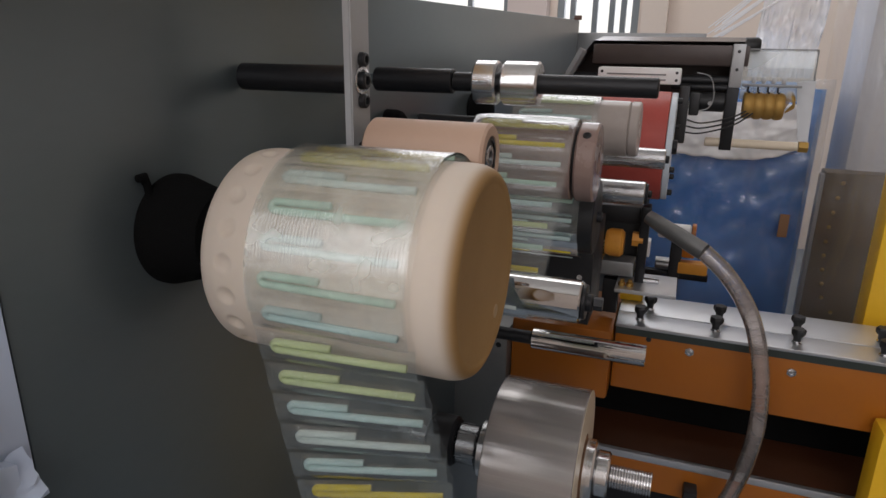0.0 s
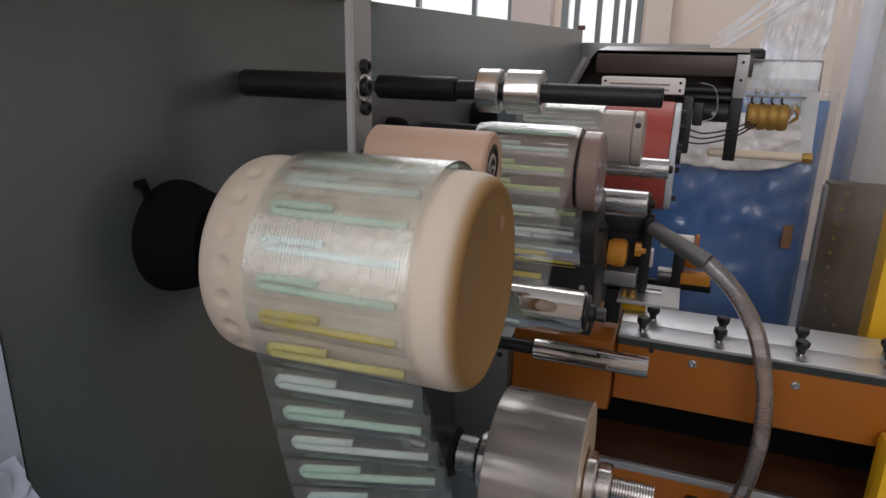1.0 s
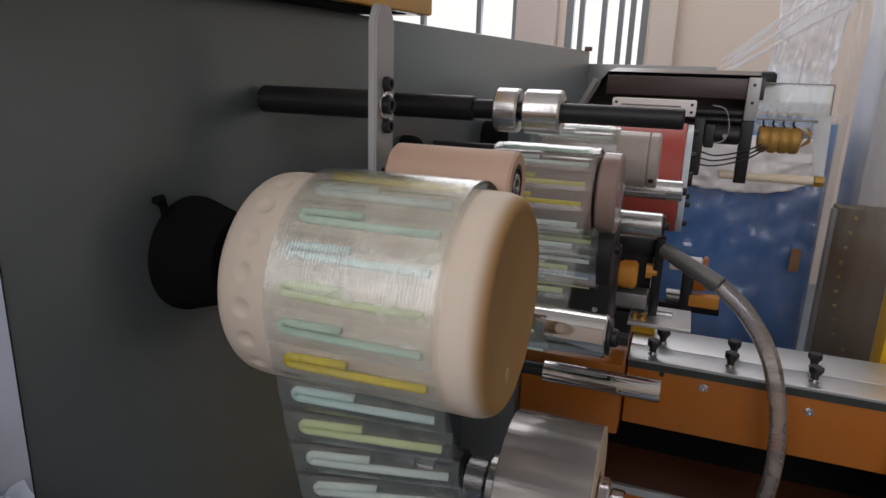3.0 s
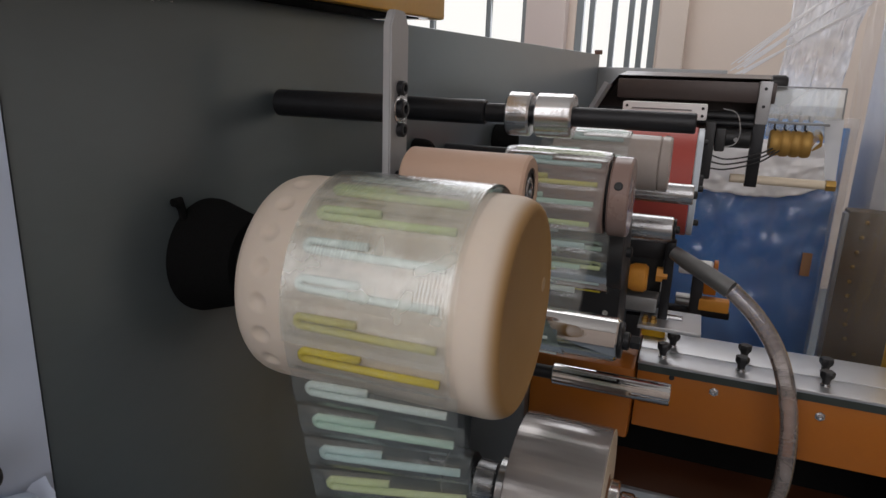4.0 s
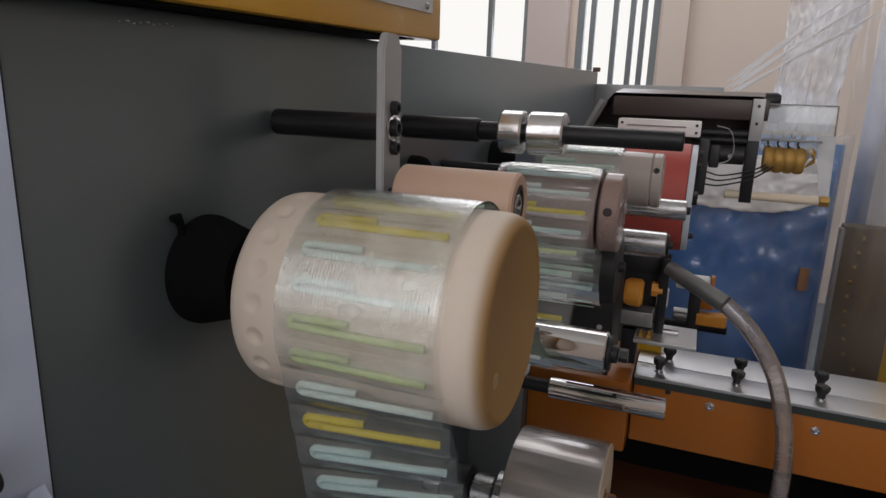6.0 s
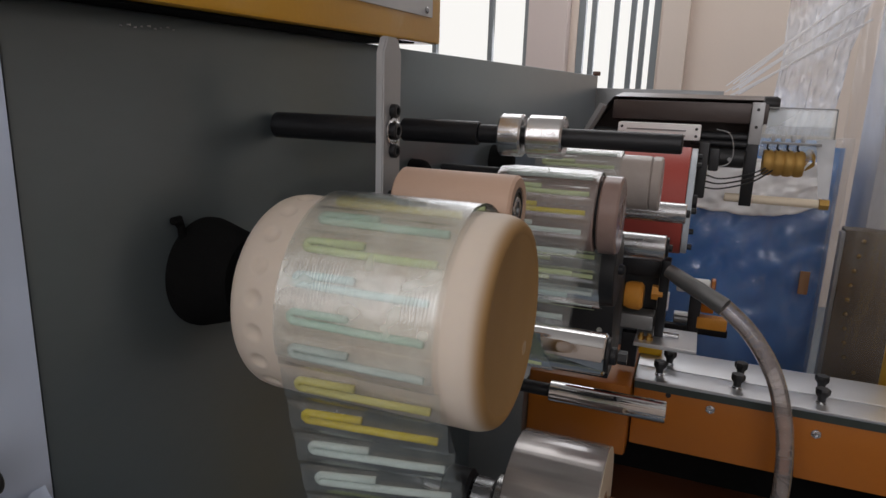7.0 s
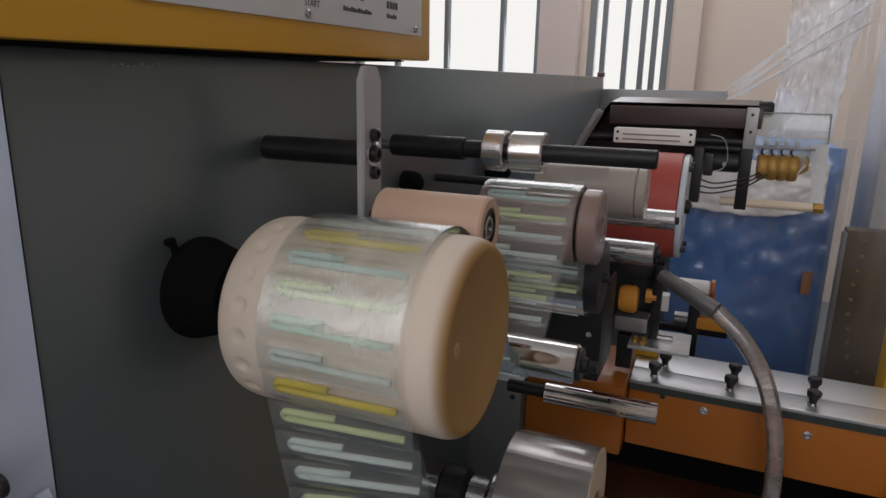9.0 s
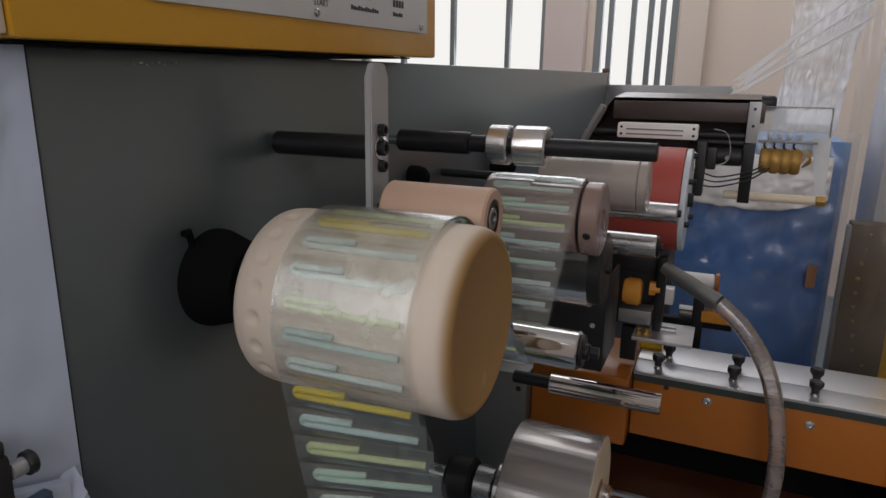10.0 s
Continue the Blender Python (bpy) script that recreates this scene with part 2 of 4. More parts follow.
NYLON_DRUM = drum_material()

STRAWS = {
    "w": straw_material("white_straw", (0.84, 0.93, 0.88)),
    "g": straw_material("mint_green_straw", (0.70, 0.90, 0.77)),
    "l": straw_material("lime_straw", (0.80, 0.89, 0.52)),
    "b": straw_material("pale_blue_straw", (0.72, 0.89, 0.86)),
    "p": straw_material("pale_yellow_straw", (0.82, 0.76, 0.28)),
    "y": straw_material("yellow_straw", (0.86, 0.72, 0.06)),
}


def backdrop_material(name, colour, strength):
    m = bpy.data.materials.new(name)
    m.use_nodes = True
    nt = m.node_tree
    e = nt.nodes.new("ShaderNodeEmission")
    e.inputs[0].default_value, e.inputs[1].default_value = (*colour, 1), strength
    nt.links.new(e.outputs[0], nt.nodes["Material Output"].inputs[0])
    return m


OUTSIDE = backdrop_material("overcast_daylight", (1.0, 0.98, 0.95), 1.1)


# ---- mesh helpers ----
def part(name, bm, mat, parent=None, label="", smooth=True):
    me = bpy.data.meshes.new(name)
    bm.normal_update()
    bm.to_mesh(me)
    bm.free()
    me.materials.append(mat)
    if smooth:
        for p in me.polygons:
            p.use_smooth = True
        me.set_sharp_from_angle(angle=radians(38))
    ob = new(name, me)
    ob.parent = parent
    if label:
        ob["label"] = label
    return ob


def thing(name, at, label, category, group="", kind=""):
    ob = new(name)
    ob.location = at
    ob.empty_display_size = 0.02
    return tagged(ob, label, category, group, kind)


def box_bm(x0, x1, y0, y1, z0, z1, bevel=0.0, bm=None, segs=2):
    b = bmesh.new() if bm is None else bm
    vs = [b.verts.new((x, y, z)) for x in (x0, x1) for y in (y0, y1) for z in (z0, z1)]
    fs = [b.faces.new([vs[i] for i in f]) for f in ((0, 1, 3, 2), (4, 6, 7, 5), (0, 4, 5, 1), (2, 3, 7, 6), (0, 2, 6, 4), (1, 5, 7, 3))]
    if bevel:
        es = list({e for f in fs for e in f.edges})
        bmesh.ops.bevel(b, geom=es, offset=bevel, segments=segs, affect="EDGES", profile=0.6)
    return b


def lathe_bm(profile, n=48, bm=None, axis="x", close=True):
    """Turned about the x axis: profile of (x, radius)."""
    b = bmesh.new() if bm is None else bm
    rings = []
    for x, r in profile:
        ring = []
        for i in range(n):
            a = 2 * math.pi * i / n
            p = (x, r * math.cos(a), r * math.sin(a))
            if axis == "z":
                p = (p[1], p[2], p[0])
            elif axis == "y":
                p = (p[2], p[0], p[1])
            ring.append(b.verts.new(p))
        rings.append(ring)
    for r0, r1 in zip(rings, rings[1:]):
        for i in range(n):
            j = (i + 1) % n
            b.faces.new((r0[i], r0[j], r1[j], r1[i]))
    if close:
        b.faces.new(rings[0][::-1])
        b.faces.new(rings[-1])
    bmesh.ops.recalc_face_normals(b, faces=b.faces[:])
    return b


def rod(x0, x1, r, ch=0.001, n=32, bm=None):
    return lathe_bm([(x0, max(r - ch, 0.0003)), (x0 + ch, r), (x1 - ch, r), (x1, max(r - ch, 0.0003))], n, bm)


def disc_ring(x0, x1, r, hole, ch=0.0015, n=64):
    """A drum with a hole through it."""
    prof = [(x0, hole), (x0, r - ch), (x0 + ch, r), (x1 - ch, r), (x1, r - ch), (x1, hole), (x0, hole)]
    b = lathe_bm(prof, n, close=False)
    bmesh.ops.remove_doubles(b, verts=b.verts[:], dist=1e-6)
    bmesh.ops.recalc_face_normals(b, faces=b.faces[:])
    return b


def tube_bm(points, r, n=12, bm=None, caps=True):
    b = bmesh.new() if bm is None else bm
    pts = [Vector(p) for p in points]
    rings = []
    ref = Vector((0.31, 0.52, 0.79))
    for i, p in enumerate(pts):
        d = (pts[min(i + 1, len(pts) - 1)] - pts[max(i - 1, 0)]).normalized()
        u = (ref - d * ref.dot(d)).normalized()
        ref = u
        v = d.cross(u)
        rr = r[i] if isinstance(r, (list, tuple)) else r
        rings.append([b.verts.new(p + rr * (math.cos(2 * math.pi * k / n) * u + math.sin(2 * math.pi * k / n) * v)) for k in range(n)])
    for r0, r1 in zip(rings, rings[1:]):
        for k in range(n):
            j = (k + 1) % n
            b.faces.new((r0[k], r0[j], r1[j], r1[k]))
    if caps:
        b.faces.new(rings[0][::-1])
        b.faces.new(rings[-1])
    bmesh.ops.recalc_face_normals(b, faces=b.faces[:])
    return b


def smooth_path(ctrl, steps=10):
    """Catmull-Rom through the control points."""
    c = [Vector(p) for p in ctrl]
    c = [c[0] * 2 - c[1]] + c + [c[-1] * 2 - c[-2]]
    out = []
    for i in range(1, len(c) - 2):
        for k in range(steps):
            t = k / steps
            out.append(0.5 * ((2 * c[i]) + (c[i + 1] - c[i - 1]) * t + (2 * c[i - 1] - 5 * c[i] + 4 * c[i + 1] - c[i + 2]) * t * t
                              + (3 * c[i] - c[i - 1] - 3 * c[i + 1] + c[i + 2]) * t ** 3))
    out.append(c[-2])
    return out


def sheet_bm(fn, nu, nv):
    """A thin sheet from fn(u, v) with u, v in 0..1."""
    b = bmesh.new()
    g = [[b.verts.new(fn(i / nu, j / nv)) for j in range(nv + 1)] for i in range(nu + 1)]
    for i in range(nu):
        for j in range(nv):
            b.faces.new((g[i][j], g[i + 1][j], g[i + 1][j + 1], g[i][j + 1]))
    return b


def bolt_bm(r, h, axis="x"):
    """A socket-head screw with its recess."""
    return lathe_bm([(0, r), (h - 0.0008, r), (h, r - 0.0008), (h, r * 0.55), (h * 0.5, r * 0.5), (h * 0.5, 0.0002)], 18, axis=axis)


# ---- structure ----
PX = -0.262                                   # face of the machine's steel panel
floor = tagged(part("floor", box_bm(-6, 5, -2.4, 5.3, -0.1, 0), FLOOR, smooth=False), "blue-grey painted workshop floor", "floor", kind="structure")
# unseen ceiling opening, added for the overhead fill light
FILL_OPENING_X, FILL_OPENING_Y = (-1.5, 2.0), (2.2, 4.5)
b = box_bm(-6, FILL_OPENING_X[0], -2.4, 5.3, 4.2, 4.3)
box_bm(FILL_OPENING_X[1], 5, -2.4, 5.3, 4.2, 4.3, bm=b)
box_bm(FILL_OPENING_X[0], FILL_OPENING_X[1], -2.4, FILL_OPENING_Y[0], 4.2, 4.3, bm=b)
box_bm(FILL_OPENING_X[0], FILL_OPENING_X[1], FILL_OPENING_Y[1], 5.3, 4.2, 4.3, bm=b)
ceiling = tagged(part("ceiling", b, CEIL, smooth=False), "pale painted workshop ceiling with an added opening for fill light", "ceiling", kind="structure")
back = tagged(part("backdrop", box_bm(-2.2, 2.7, 1.5, 5.2, 4.75, 4.8), OUTSIDE, smooth=False), "glowing white sheet over the added ceiling opening", "sky", kind="structure")
wall_w = tagged(part("wall_west", box_bm(-6.2, -6, -2.4, 5.3, 0, 4.2), WALL, smooth=False), "beige painted wall", "wall", kind="structure")
wall_e = tagged(part("wall_east", box_bm(5, 5.2, -2.4, 5.3, 0, 4.2), WALL, smooth=False), "beige painted wall", "wall", kind="structure")


def wall_with_openings(name, y0, y1, xs, z0, z1):
    """A wall along x, pierced by openings (x0, x1) from z0 to z1."""
    b = bmesh.new()
    box_bm(-6, 5, y0, y1, 0, z0, bm=b)
    box_bm(-6, 5, y0, y1, z1, 4.2, bm=b)
    edges = [-6] + [e for o in xs for e in o] + [5]
    for a, c in zip(edges[::2], edges[1::2]):
        box_bm(a, c, y0, y1, z0, z1, bm=b)
    return tagged(part(name, b, WALL, smooth=False), "beige painted wall with tall windows", "wall", kind="structure")


FAR = [(-4.4, -3.55), (-2.95, -1.31), (-0.95, -0.37), (1.05, 1.75), (2.35, 3.1), (3.6, 4.7)]
# the second opening is added for the right fill lamp
NEAR = [(-3.2, -0.7), (0.05, 1.85)]
wall_n = wall_with_openings("wall_north", 5.0, 5.2, FAR, 0.9, 3.6)
wall_s = wall_with_openings("wall_south", -2.4, -2.2, NEAR, 1.45, 3.98)
back = tagged(part("backdrop", box_bm(-7, 6, 5.9, 5.95, -0.5, 5), OUTSIDE, smooth=False), "overcast white daylight outside", "sky", kind="structure")
back = tagged(part("backdrop", box_bm(-7, 6, -3.15, -3.1, -0.5, 5), OUTSIDE, smooth=False), "overcast white daylight outside", "sky", kind="structure")


def window(name, x0, x1, y, z0, z1, bars):
    w = thing(name, (0, 0, 0), "tall workshop window with grey metal frame", "window", kind="structure")
    b = bmesh.new()
    for a, c in ((x0, x0 + 0.05), (x1 - 0.05, x1)):
        box_bm(a, c, y + 0.02, y + 0.08, z0, z1, bm=b)
    box_bm(x0 + 0.05, x1 - 0.05, y + 0.02, y + 0.08, z0, z0 + 0.05, bm=b)
    box_bm(x0 + 0.05, x1 - 0.05, y + 0.02, y + 0.08, z1 - 0.05, z1, bm=b)
    part("window_frame", b, FRAME, w, smooth=False)
    for xb in bars:
        part("mullion", box_bm(xb - 0.02, xb + 0.02, y + 0.025, y + 0.075, z0 + 0.05, z1 - 0.05, 0.004), FRAME, w)
    part("window_sill", box_bm(x0 - 0.03, x1 + 0.03, y - 0.06, y - 0.002, z0 - 0.04, z0, 0.004), PILLAR, w)
    return w


window("window_1", -2.95, -1.31, 5.0, 0.9, 3.6, (-2.55, -2.10, -1.63))
window("window_2", -0.95, -0.37, 5.0, 0.9, 3.6, (-0.84, -0.68, -0.56, -0.48))
window("window_3", -4.4, -3.55, 5.0, 0.9, 3.6, (-3.95,))
window("window_4", -3.2, -0.7, -2.34, 1.45, 3.98, (-2.0,))
# unseen window added around the right fill lamp
window("added_window_right", 0.05, 1.85, -2.34, 1.45, 3.98, (0.95,))
window("window_5", 1.05, 1.75, 5.0, 0.9, 3.6, (1.4,))
window("window_8", 3.6, 4.7, 5.0, 0.9, 3.6, (4.1,))
window("window_7", 2.35, 3.1, 5.0, 0.9, 3.6, (2.7,))


# ---- machine body ----
panel = thing("machine_panel", (PX, 0.9, 1.4), "dull dark stainless steel front panel of the packing machine", "machine panel")
b = box_bm(-0.012, 0, -0.740, 0.80, -0.85, 0.0123, 0.0015)
for v in b.verts:
    if v.co.z > -0.1:
        v.co.z += 0.0165 * v.co.y          # the top edge rises a little towards the far end
part("panel_plate", b, STEEL_PANEL, panel)
part("panel_return", box_bm(0.0005, 0.30, 0.788, 0.80, -0.85, -0.004, 0.0015), GREY, panel, "grey steel return of the panel")
part("panel_flange", box_bm(-0.30, -0.0125, -0.736, 0.80, -0.024, -0.016, 0.001), STEEL_PANEL, panel)
part("panel_stop", box_bm(-0.010, 0.008, 0.775, 0.787, 0.0253, 0.036, 0.002), DARK_BROWN, panel, "small dark stop block")

side = thing("side_cover", (PX, 0.1, 1.4), "steel side cover in wrinkled pale blue protective film", "machine cover")


def cover_point(u, v):
    y, z = 0.158 - 0.065 * u, 1.402 - 0.75 * v
    fold = 0.004 * noise.noise(Vector((y * 14, z * 9, 0.3))) + 0.0015 * noise.noise(Vector((y * 45, z * 30, 4.0)))
    fold += 0.0022 * max(0.0, 1 - v * 7) * noise.noise(Vector((y * 130, z * 110, 6.0)))      # crumpled near its top corner
    return (fold * min(1, u * 8) + 0.002, y - 0.1, z - 1.4)


part("cover_plate", box_bm(-0.014, -0.006, -0.008, 0.0585, -0.75, 0.0, 0.001), GREY, side)
part("protective_film", sheet_bm(cover_point, 30, 180), PROTECT, side, "wrinkled pale blue protective film")
part("loose_flap", sheet_bm(lambda u, v: (0.006 + 0.012 * v + 0.004 * noise.noise(Vector((u * 5, v * 5, 9))), 0.052 - 0.055 * u, -0.212 - 0.018 * u - 0.022 * v + 0.006 * u * v), 12, 10),
     PROTECT, side, "folded loose flap of film")

# tiny pale flakes modelled in place of bright glints on the steel
glint = thing("panel_glints", (PX, 0.235, 1.3935), "tiny pale flakes put in for glints on the panel", "film scrap")
for k in range(9):
    y0, ln = -0.016 + 0.0042 * k, 0.0012 + 0.0007 * (k * 5 % 3)
    part("glint", sheet_bm(lambda u, v: (0.0004 + 0.0007 * math.sin(u * math.pi) * (1 + 0.4 * math.sin(7 * v + k)), y0 + ln * u, 0.0006 * math.sin(k * 2.1) + 0.0004 * k * 0.5 + 0.0010 * (v - 0.5) * (0.5 + u)), 4, 3), FROSTED, glint)

ybox = thing("control_box", (-0.235, 0.35, 1.4062), "yellow painted steel control box above the panel", "control box")
ybox.rotation_euler = (radians(1.45), 0, 0)     # it leans with the panel's rising top edge
part("box_shell", box_bm(-0.16, 0, -0.213, 0.211, 0.0, 0.28, 0.003), YELLOW, ybox)
# black strip painting the dark gap between box and panel
part("box_gap_shade", box_bm(-0.15, -0.006, -0.210, 0.165, -0.0016, -0.0003), BLACK_RUBBER, ybox)
# the end plate is paler than the yellow shell
part("box_end_cap", box_bm(-0.16, -0.002, -0.222, -0.2135, 0.0015, 0.28, 0.002), CREAM_ROD, ybox, "pale cream end plate")
sign = part("sign_plate", box_bm(0.0005, 0.002, -0.14, 0.1865, 0.0215, 0.13, 0.0004), SIGN, ybox, "silver sign plate with small black print")
for yy in (0.0035, 0.1715, -0.125):
    s = part("screw", bolt_bm(0.0028, 0.0022), STEEL, ybox)
    s.location = (0.002, yy, 0.0265)


def lettering(name, text, at, size, mat, parent):
    cu = bpy.data.curves.new(name, "FONT")
    cu.body, cu.size, cu.extrude = text, size, 0.0001
    cu.align_x = "CENTER"
    cu.materials.append(mat)
    ob = new(name, cu)
    ob.parent = parent
    ob.matrix_basis = Matrix.Translation(at) @ Matrix(((0, 0, 1, 0), (1, 0, 0, 0), (0, 1, 0, 0), (0, 0, 0, 1)))
    return ob


lettering("lettering", "START", (0.0022, 0.010, 0.0315), 0.0062, PRINT, ybox)
PRINT_RED = material("dark_red_print", (0.22, 0.03, 0.03), 0.6)
for yc, ww in ((0.072, 0.044), (0.128, 0.020)):
    n = int(ww / 0.0036)
    for k in range(n):
        y0 = yc - ww / 2 + k * 0.0036
        part("print_bar", box_bm(0.0021, 0.0024, y0, y0 + 0.0026, 0.0325, 0.0360 - 0.0006 * (k % 3)), PRINT, ybox, smooth=False)
for y0 in (0.066, 0.075):
    part("print_bar", box_bm(0.0021, 0.0024, y0, y0 + 0.0045, 0.0415, 0.0470), PRINT_RED, ybox, smooth=False)
for k in range(4):
    part("print_bar", box_bm(0.0021, 0.0024, 0.118 + 0.0052 * k, 0.1215 + 0.0052 * k, 0.0400, 0.0455), PRINT, ybox, smooth=False)
for k in range(3):
    part("print_bar", box_bm(0.0021, 0.0024, 0.002 + 0.006 * k, 0.006 + 0.006 * k, 0.0410, 0.0465), PRINT, ybox, smooth=False)
part("print_bar", box_bm(0.0021, 0.0024, -0.052, -0.038, 0.0340, 0.0385), PRINT, ybox, smooth=False)

# ---- rollers ----
BIG, BR = (0.277, 1.254), 0.0553
TANR, TR = (0.335, 1.303), 0.0195
FRL, FR = (0.502, 1.276), 0.031
CHR, CR = (0.371, 1.209), 0.0137
CLR, LR = (0.640, 1.288), 0.0265
RED_C, RR = (0.880, 1.240), 0.070

hub = thing("roller_hub", (PX, 0.268, 1.260), "matt black round hub on the steel panel", "hub")
part("flange", lathe_bm([(0.0005, 0.0322), (0.004, 0.0322), (0.010, 0.0305), (0.022, 0.0270), (0.034, 0.0240), (0.0345, 0.0130)], 64), BLACK_RUBBER, hub)
part("axle", rod(0.0346, 0.060, 0.020), BLACK_RUBBER, hub)
part("clip", tube_bm([(0.003, -0.0195, 0.022), (0.003, -0.0205, 0.030), (0.003, -0.0225, 0.0345), (0.003, -0.0265, 0.0345)], [0.0022, 0.0022, 0.0030, 0.0022], 10), BLACK_RUBBER, hub)

drum = thing("large_roller", (-0.14, *BIG), "large cream nylon roller with dimpled shoulder carrying straw film", "roller")


def drum_body_bm():
    """Turned body: rounded shoulder with a ring of shallow dimples, and a broad soft rim at the open end."""
    prof = [(-0.0705, 0.020), (-0.0710, 0.0466), (-0.0706, 0.0488), (-0.0698, 0.0508), (-0.0684, 0.0525), (-0.0666, 0.0538), (-0.0645, 0.0546)]
    prof += [(-0.0630 + 0.0009 * i, 0.05535 - 0.0006 * max(0.0, 1 - i / 6) ** 2) for i in range(24)]
    prof += [(0.053, 0.05535)]
    for i in range(1, 15):
        a = math.pi / 2 * i / 14
        prof.append((0.053 + 0.0125 * math.sin(a), 0.0490 + 0.00635 * math.cos(a)))
    prof += [(0.0654, 0.0475), (0.0650, 0.0464), (0.0647, 0.0455), (0.0647, 0.0005)]
    bm = lathe_bm(prof, 360)
    for v in bm.verts:
        r = math.hypot(v.co.y, v.co.z)
        if v.co.x < -0.040 and r > 0.05:
            a = (math.degrees(math.atan2(v.co.z, v.co.y)) - 9.7) % 18.0
            a = min(a, 18.0 - a)
            d = math.hypot(radians(a) * r, v.co.x + 0.0530) / 0.0050
            if d < 1:
                q = 1 - 0.0019 * (1 - d * d) / r
                v.co.y, v.co.z = v.co.y * q, v.co.z * q
    return bm


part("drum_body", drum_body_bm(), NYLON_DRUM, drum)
part("end_mark", lathe_bm([(0.0646, 0.0040), (0.0650, 0.0037), (0.0651, 0.0004)], 16), NYLON_END, drum).location = (0, 0.020, -0.028)

tan = thing("pressure_roller", (-0.13, *TANR), "tan rubber pressure roller with open ball bearing", "roller")
part("sleeve", disc_ring(-0.035, 0.0385, TR, 0.0127), TAN, tan)
part("bearing_outer_ring", disc_ring(0.020, 0.0380, 0.0126, 0.0100, 0.0006, 32), DARK, tan)
part("bearing_inner_ring", disc_ring(0.020, 0.0382, 0.0072, 0.0044, 0.0005, 32), STEEL, tan)
part("bearing_seal", lathe_bm([(0.020, 0.0099), (0.0372, 0.0099), (0.0372, 0.0073)], 32), BLACK, tan)
part("axle", rod(-0.045, 0.037, 0.0043), BLACK_STEEL, tan)

arm = thing("swing_arm", (-0.1715, 0.337, 1.3435), "upright aluminium swing arm with bearing and black screws", "machine arm")
b = bmesh.new()
outline = [(-0.0120, -0.075), (0.0120, -0.075), (0.0120, 0.046), (0.0070, 0.055), (-0.0070, 0.055), (-0.0120, 0.046)]
f0 = [b.verts.new((-0.0080, y, z)) for y, z in outline]
f1 = [b.verts.new((-0.0028, y, z)) for y, z in outline]
b.faces.new(f0[::-1])
b.faces.new(f1)
for i in range(6):
    j = (i + 1) % 6
    b.faces.new((f0[i], f0[j], f1[j], f1[i]))
bmesh.ops.recalc_face_normals(b, faces=b.faces[:])
bmesh.ops.bevel(b, geom=b.edges[:], offset=0.0008, segments=2, affect="EDGES")
part("arm_plate", b, LIGHT_GREY, arm)
part("bearing_ring", disc_ring(-0.0027, -0.0012, 0.0088, 0.0062, 0.0005, 32), CHROME, arm)
part("bearing_screw", bolt_bm(0.0052, 0.0045), BLACK_STEEL, arm).location = (-0.0027, 0, 0)
for zz in (0.012, -0.012):
    part("screw", bolt_bm(0.0043, 0.0040), BLACK_STEEL, arm).location = (-0.0027, 0, zz)
part("pivot_bar", rod(-0.0870, -0.0085, 0.0083), BLACK_STEEL, arm, "black round bar into the panel")

spindle = thing("collared_spindle", (-0.1, 0.491, 1.336), "black steel spindle with two aluminium shaft collars", "spindle")
part("thick_shaft", rod(-0.1385, -0.0690, 0.0098), BLACK_STEEL, spindle)
part("shaft_stub", rod(-0.1615, -0.1386, 0.0045), STEEL_PANEL, spindle)
part("thin_shaft", rod(-0.0690, 0.0900, 0.0075), BLACK_STEEL, spindle)
for x0, x1 in ((-0.050, -0.031), (-0.027, 0.002)):
    c = part("shaft_collar", disc_ring(x0, x1, 0.0170, 0.0080, 0.0015), ALU, spindle, "machined aluminium shaft collar")
    part("clamp_slot", box_bm(x0 + 0.002, x1 - 0.002, -0.0008, 0.0008, 0.0162, 0.0172), BLACK, c)
    for a in (35, 215):
        s = part("set_screw", bolt_bm(0.0022, 0.0015), BLACK, c)
        s.location = (x1 - 0.0010, 0.0125 * math.cos(radians(a)), 0.0125 * math.sin(radians(a)))
part("shaft_shoulder", rod(-0.0725, -0.0695, 0.0088), BLACK_STEEL, spindle)

feed = thing("film_roller", (-0.1, *FRL), "pinkish tan roller with end collar carrying straw film", "roller")
part("roller_body", disc_ring(-0.052, 0.0320, FR, 0.006, 0.001), PEACH, feed)
cap = part("end_collar", disc_ring(0.0345, 0.0500, FR + 0.0005, 0.0092, 0.0015), PEACH, feed)
part("collar_screw", bolt_bm(0.0034, 0.001), BLACK, cap).matrix_basis = Matrix.Translation((0.042, (FR + 0.0002) * math.cos(radians(130)), (FR + 0.0002) * math.sin(radians(130)))) @ Matrix.Rotation(radians(130), 4, "X") @ Matrix.Rotation(radians(90), 4, "Z")
part("groove", rod(0.0320, 0.0345, FR - 0.004), BLACK, feed)
part("axle", rod(-0.161, 0.0360, 0.0058), BLACK_STEEL, feed)

chrome = thing("chrome_roller", (-0.1, *CHR), "polished chrome guide roller", "roller")
part("roller_body", rod(-0.075, 0.0620, CR, 0.001, 48), CHROME, chrome)
part("end_ring", disc_ring(0.0622, 0.0650, 0.0115, 0.006, 0.0006, 32), BLACK_STEEL, chrome)
part("axle", rod(-0.161, 0.0690, 0.0058), BLACK_STEEL, chrome)
part("axle_nut", lathe_bm([(0.0695, 0.0045), (0.0750, 0.0045)], 6), BLACK_STEEL, chrome)

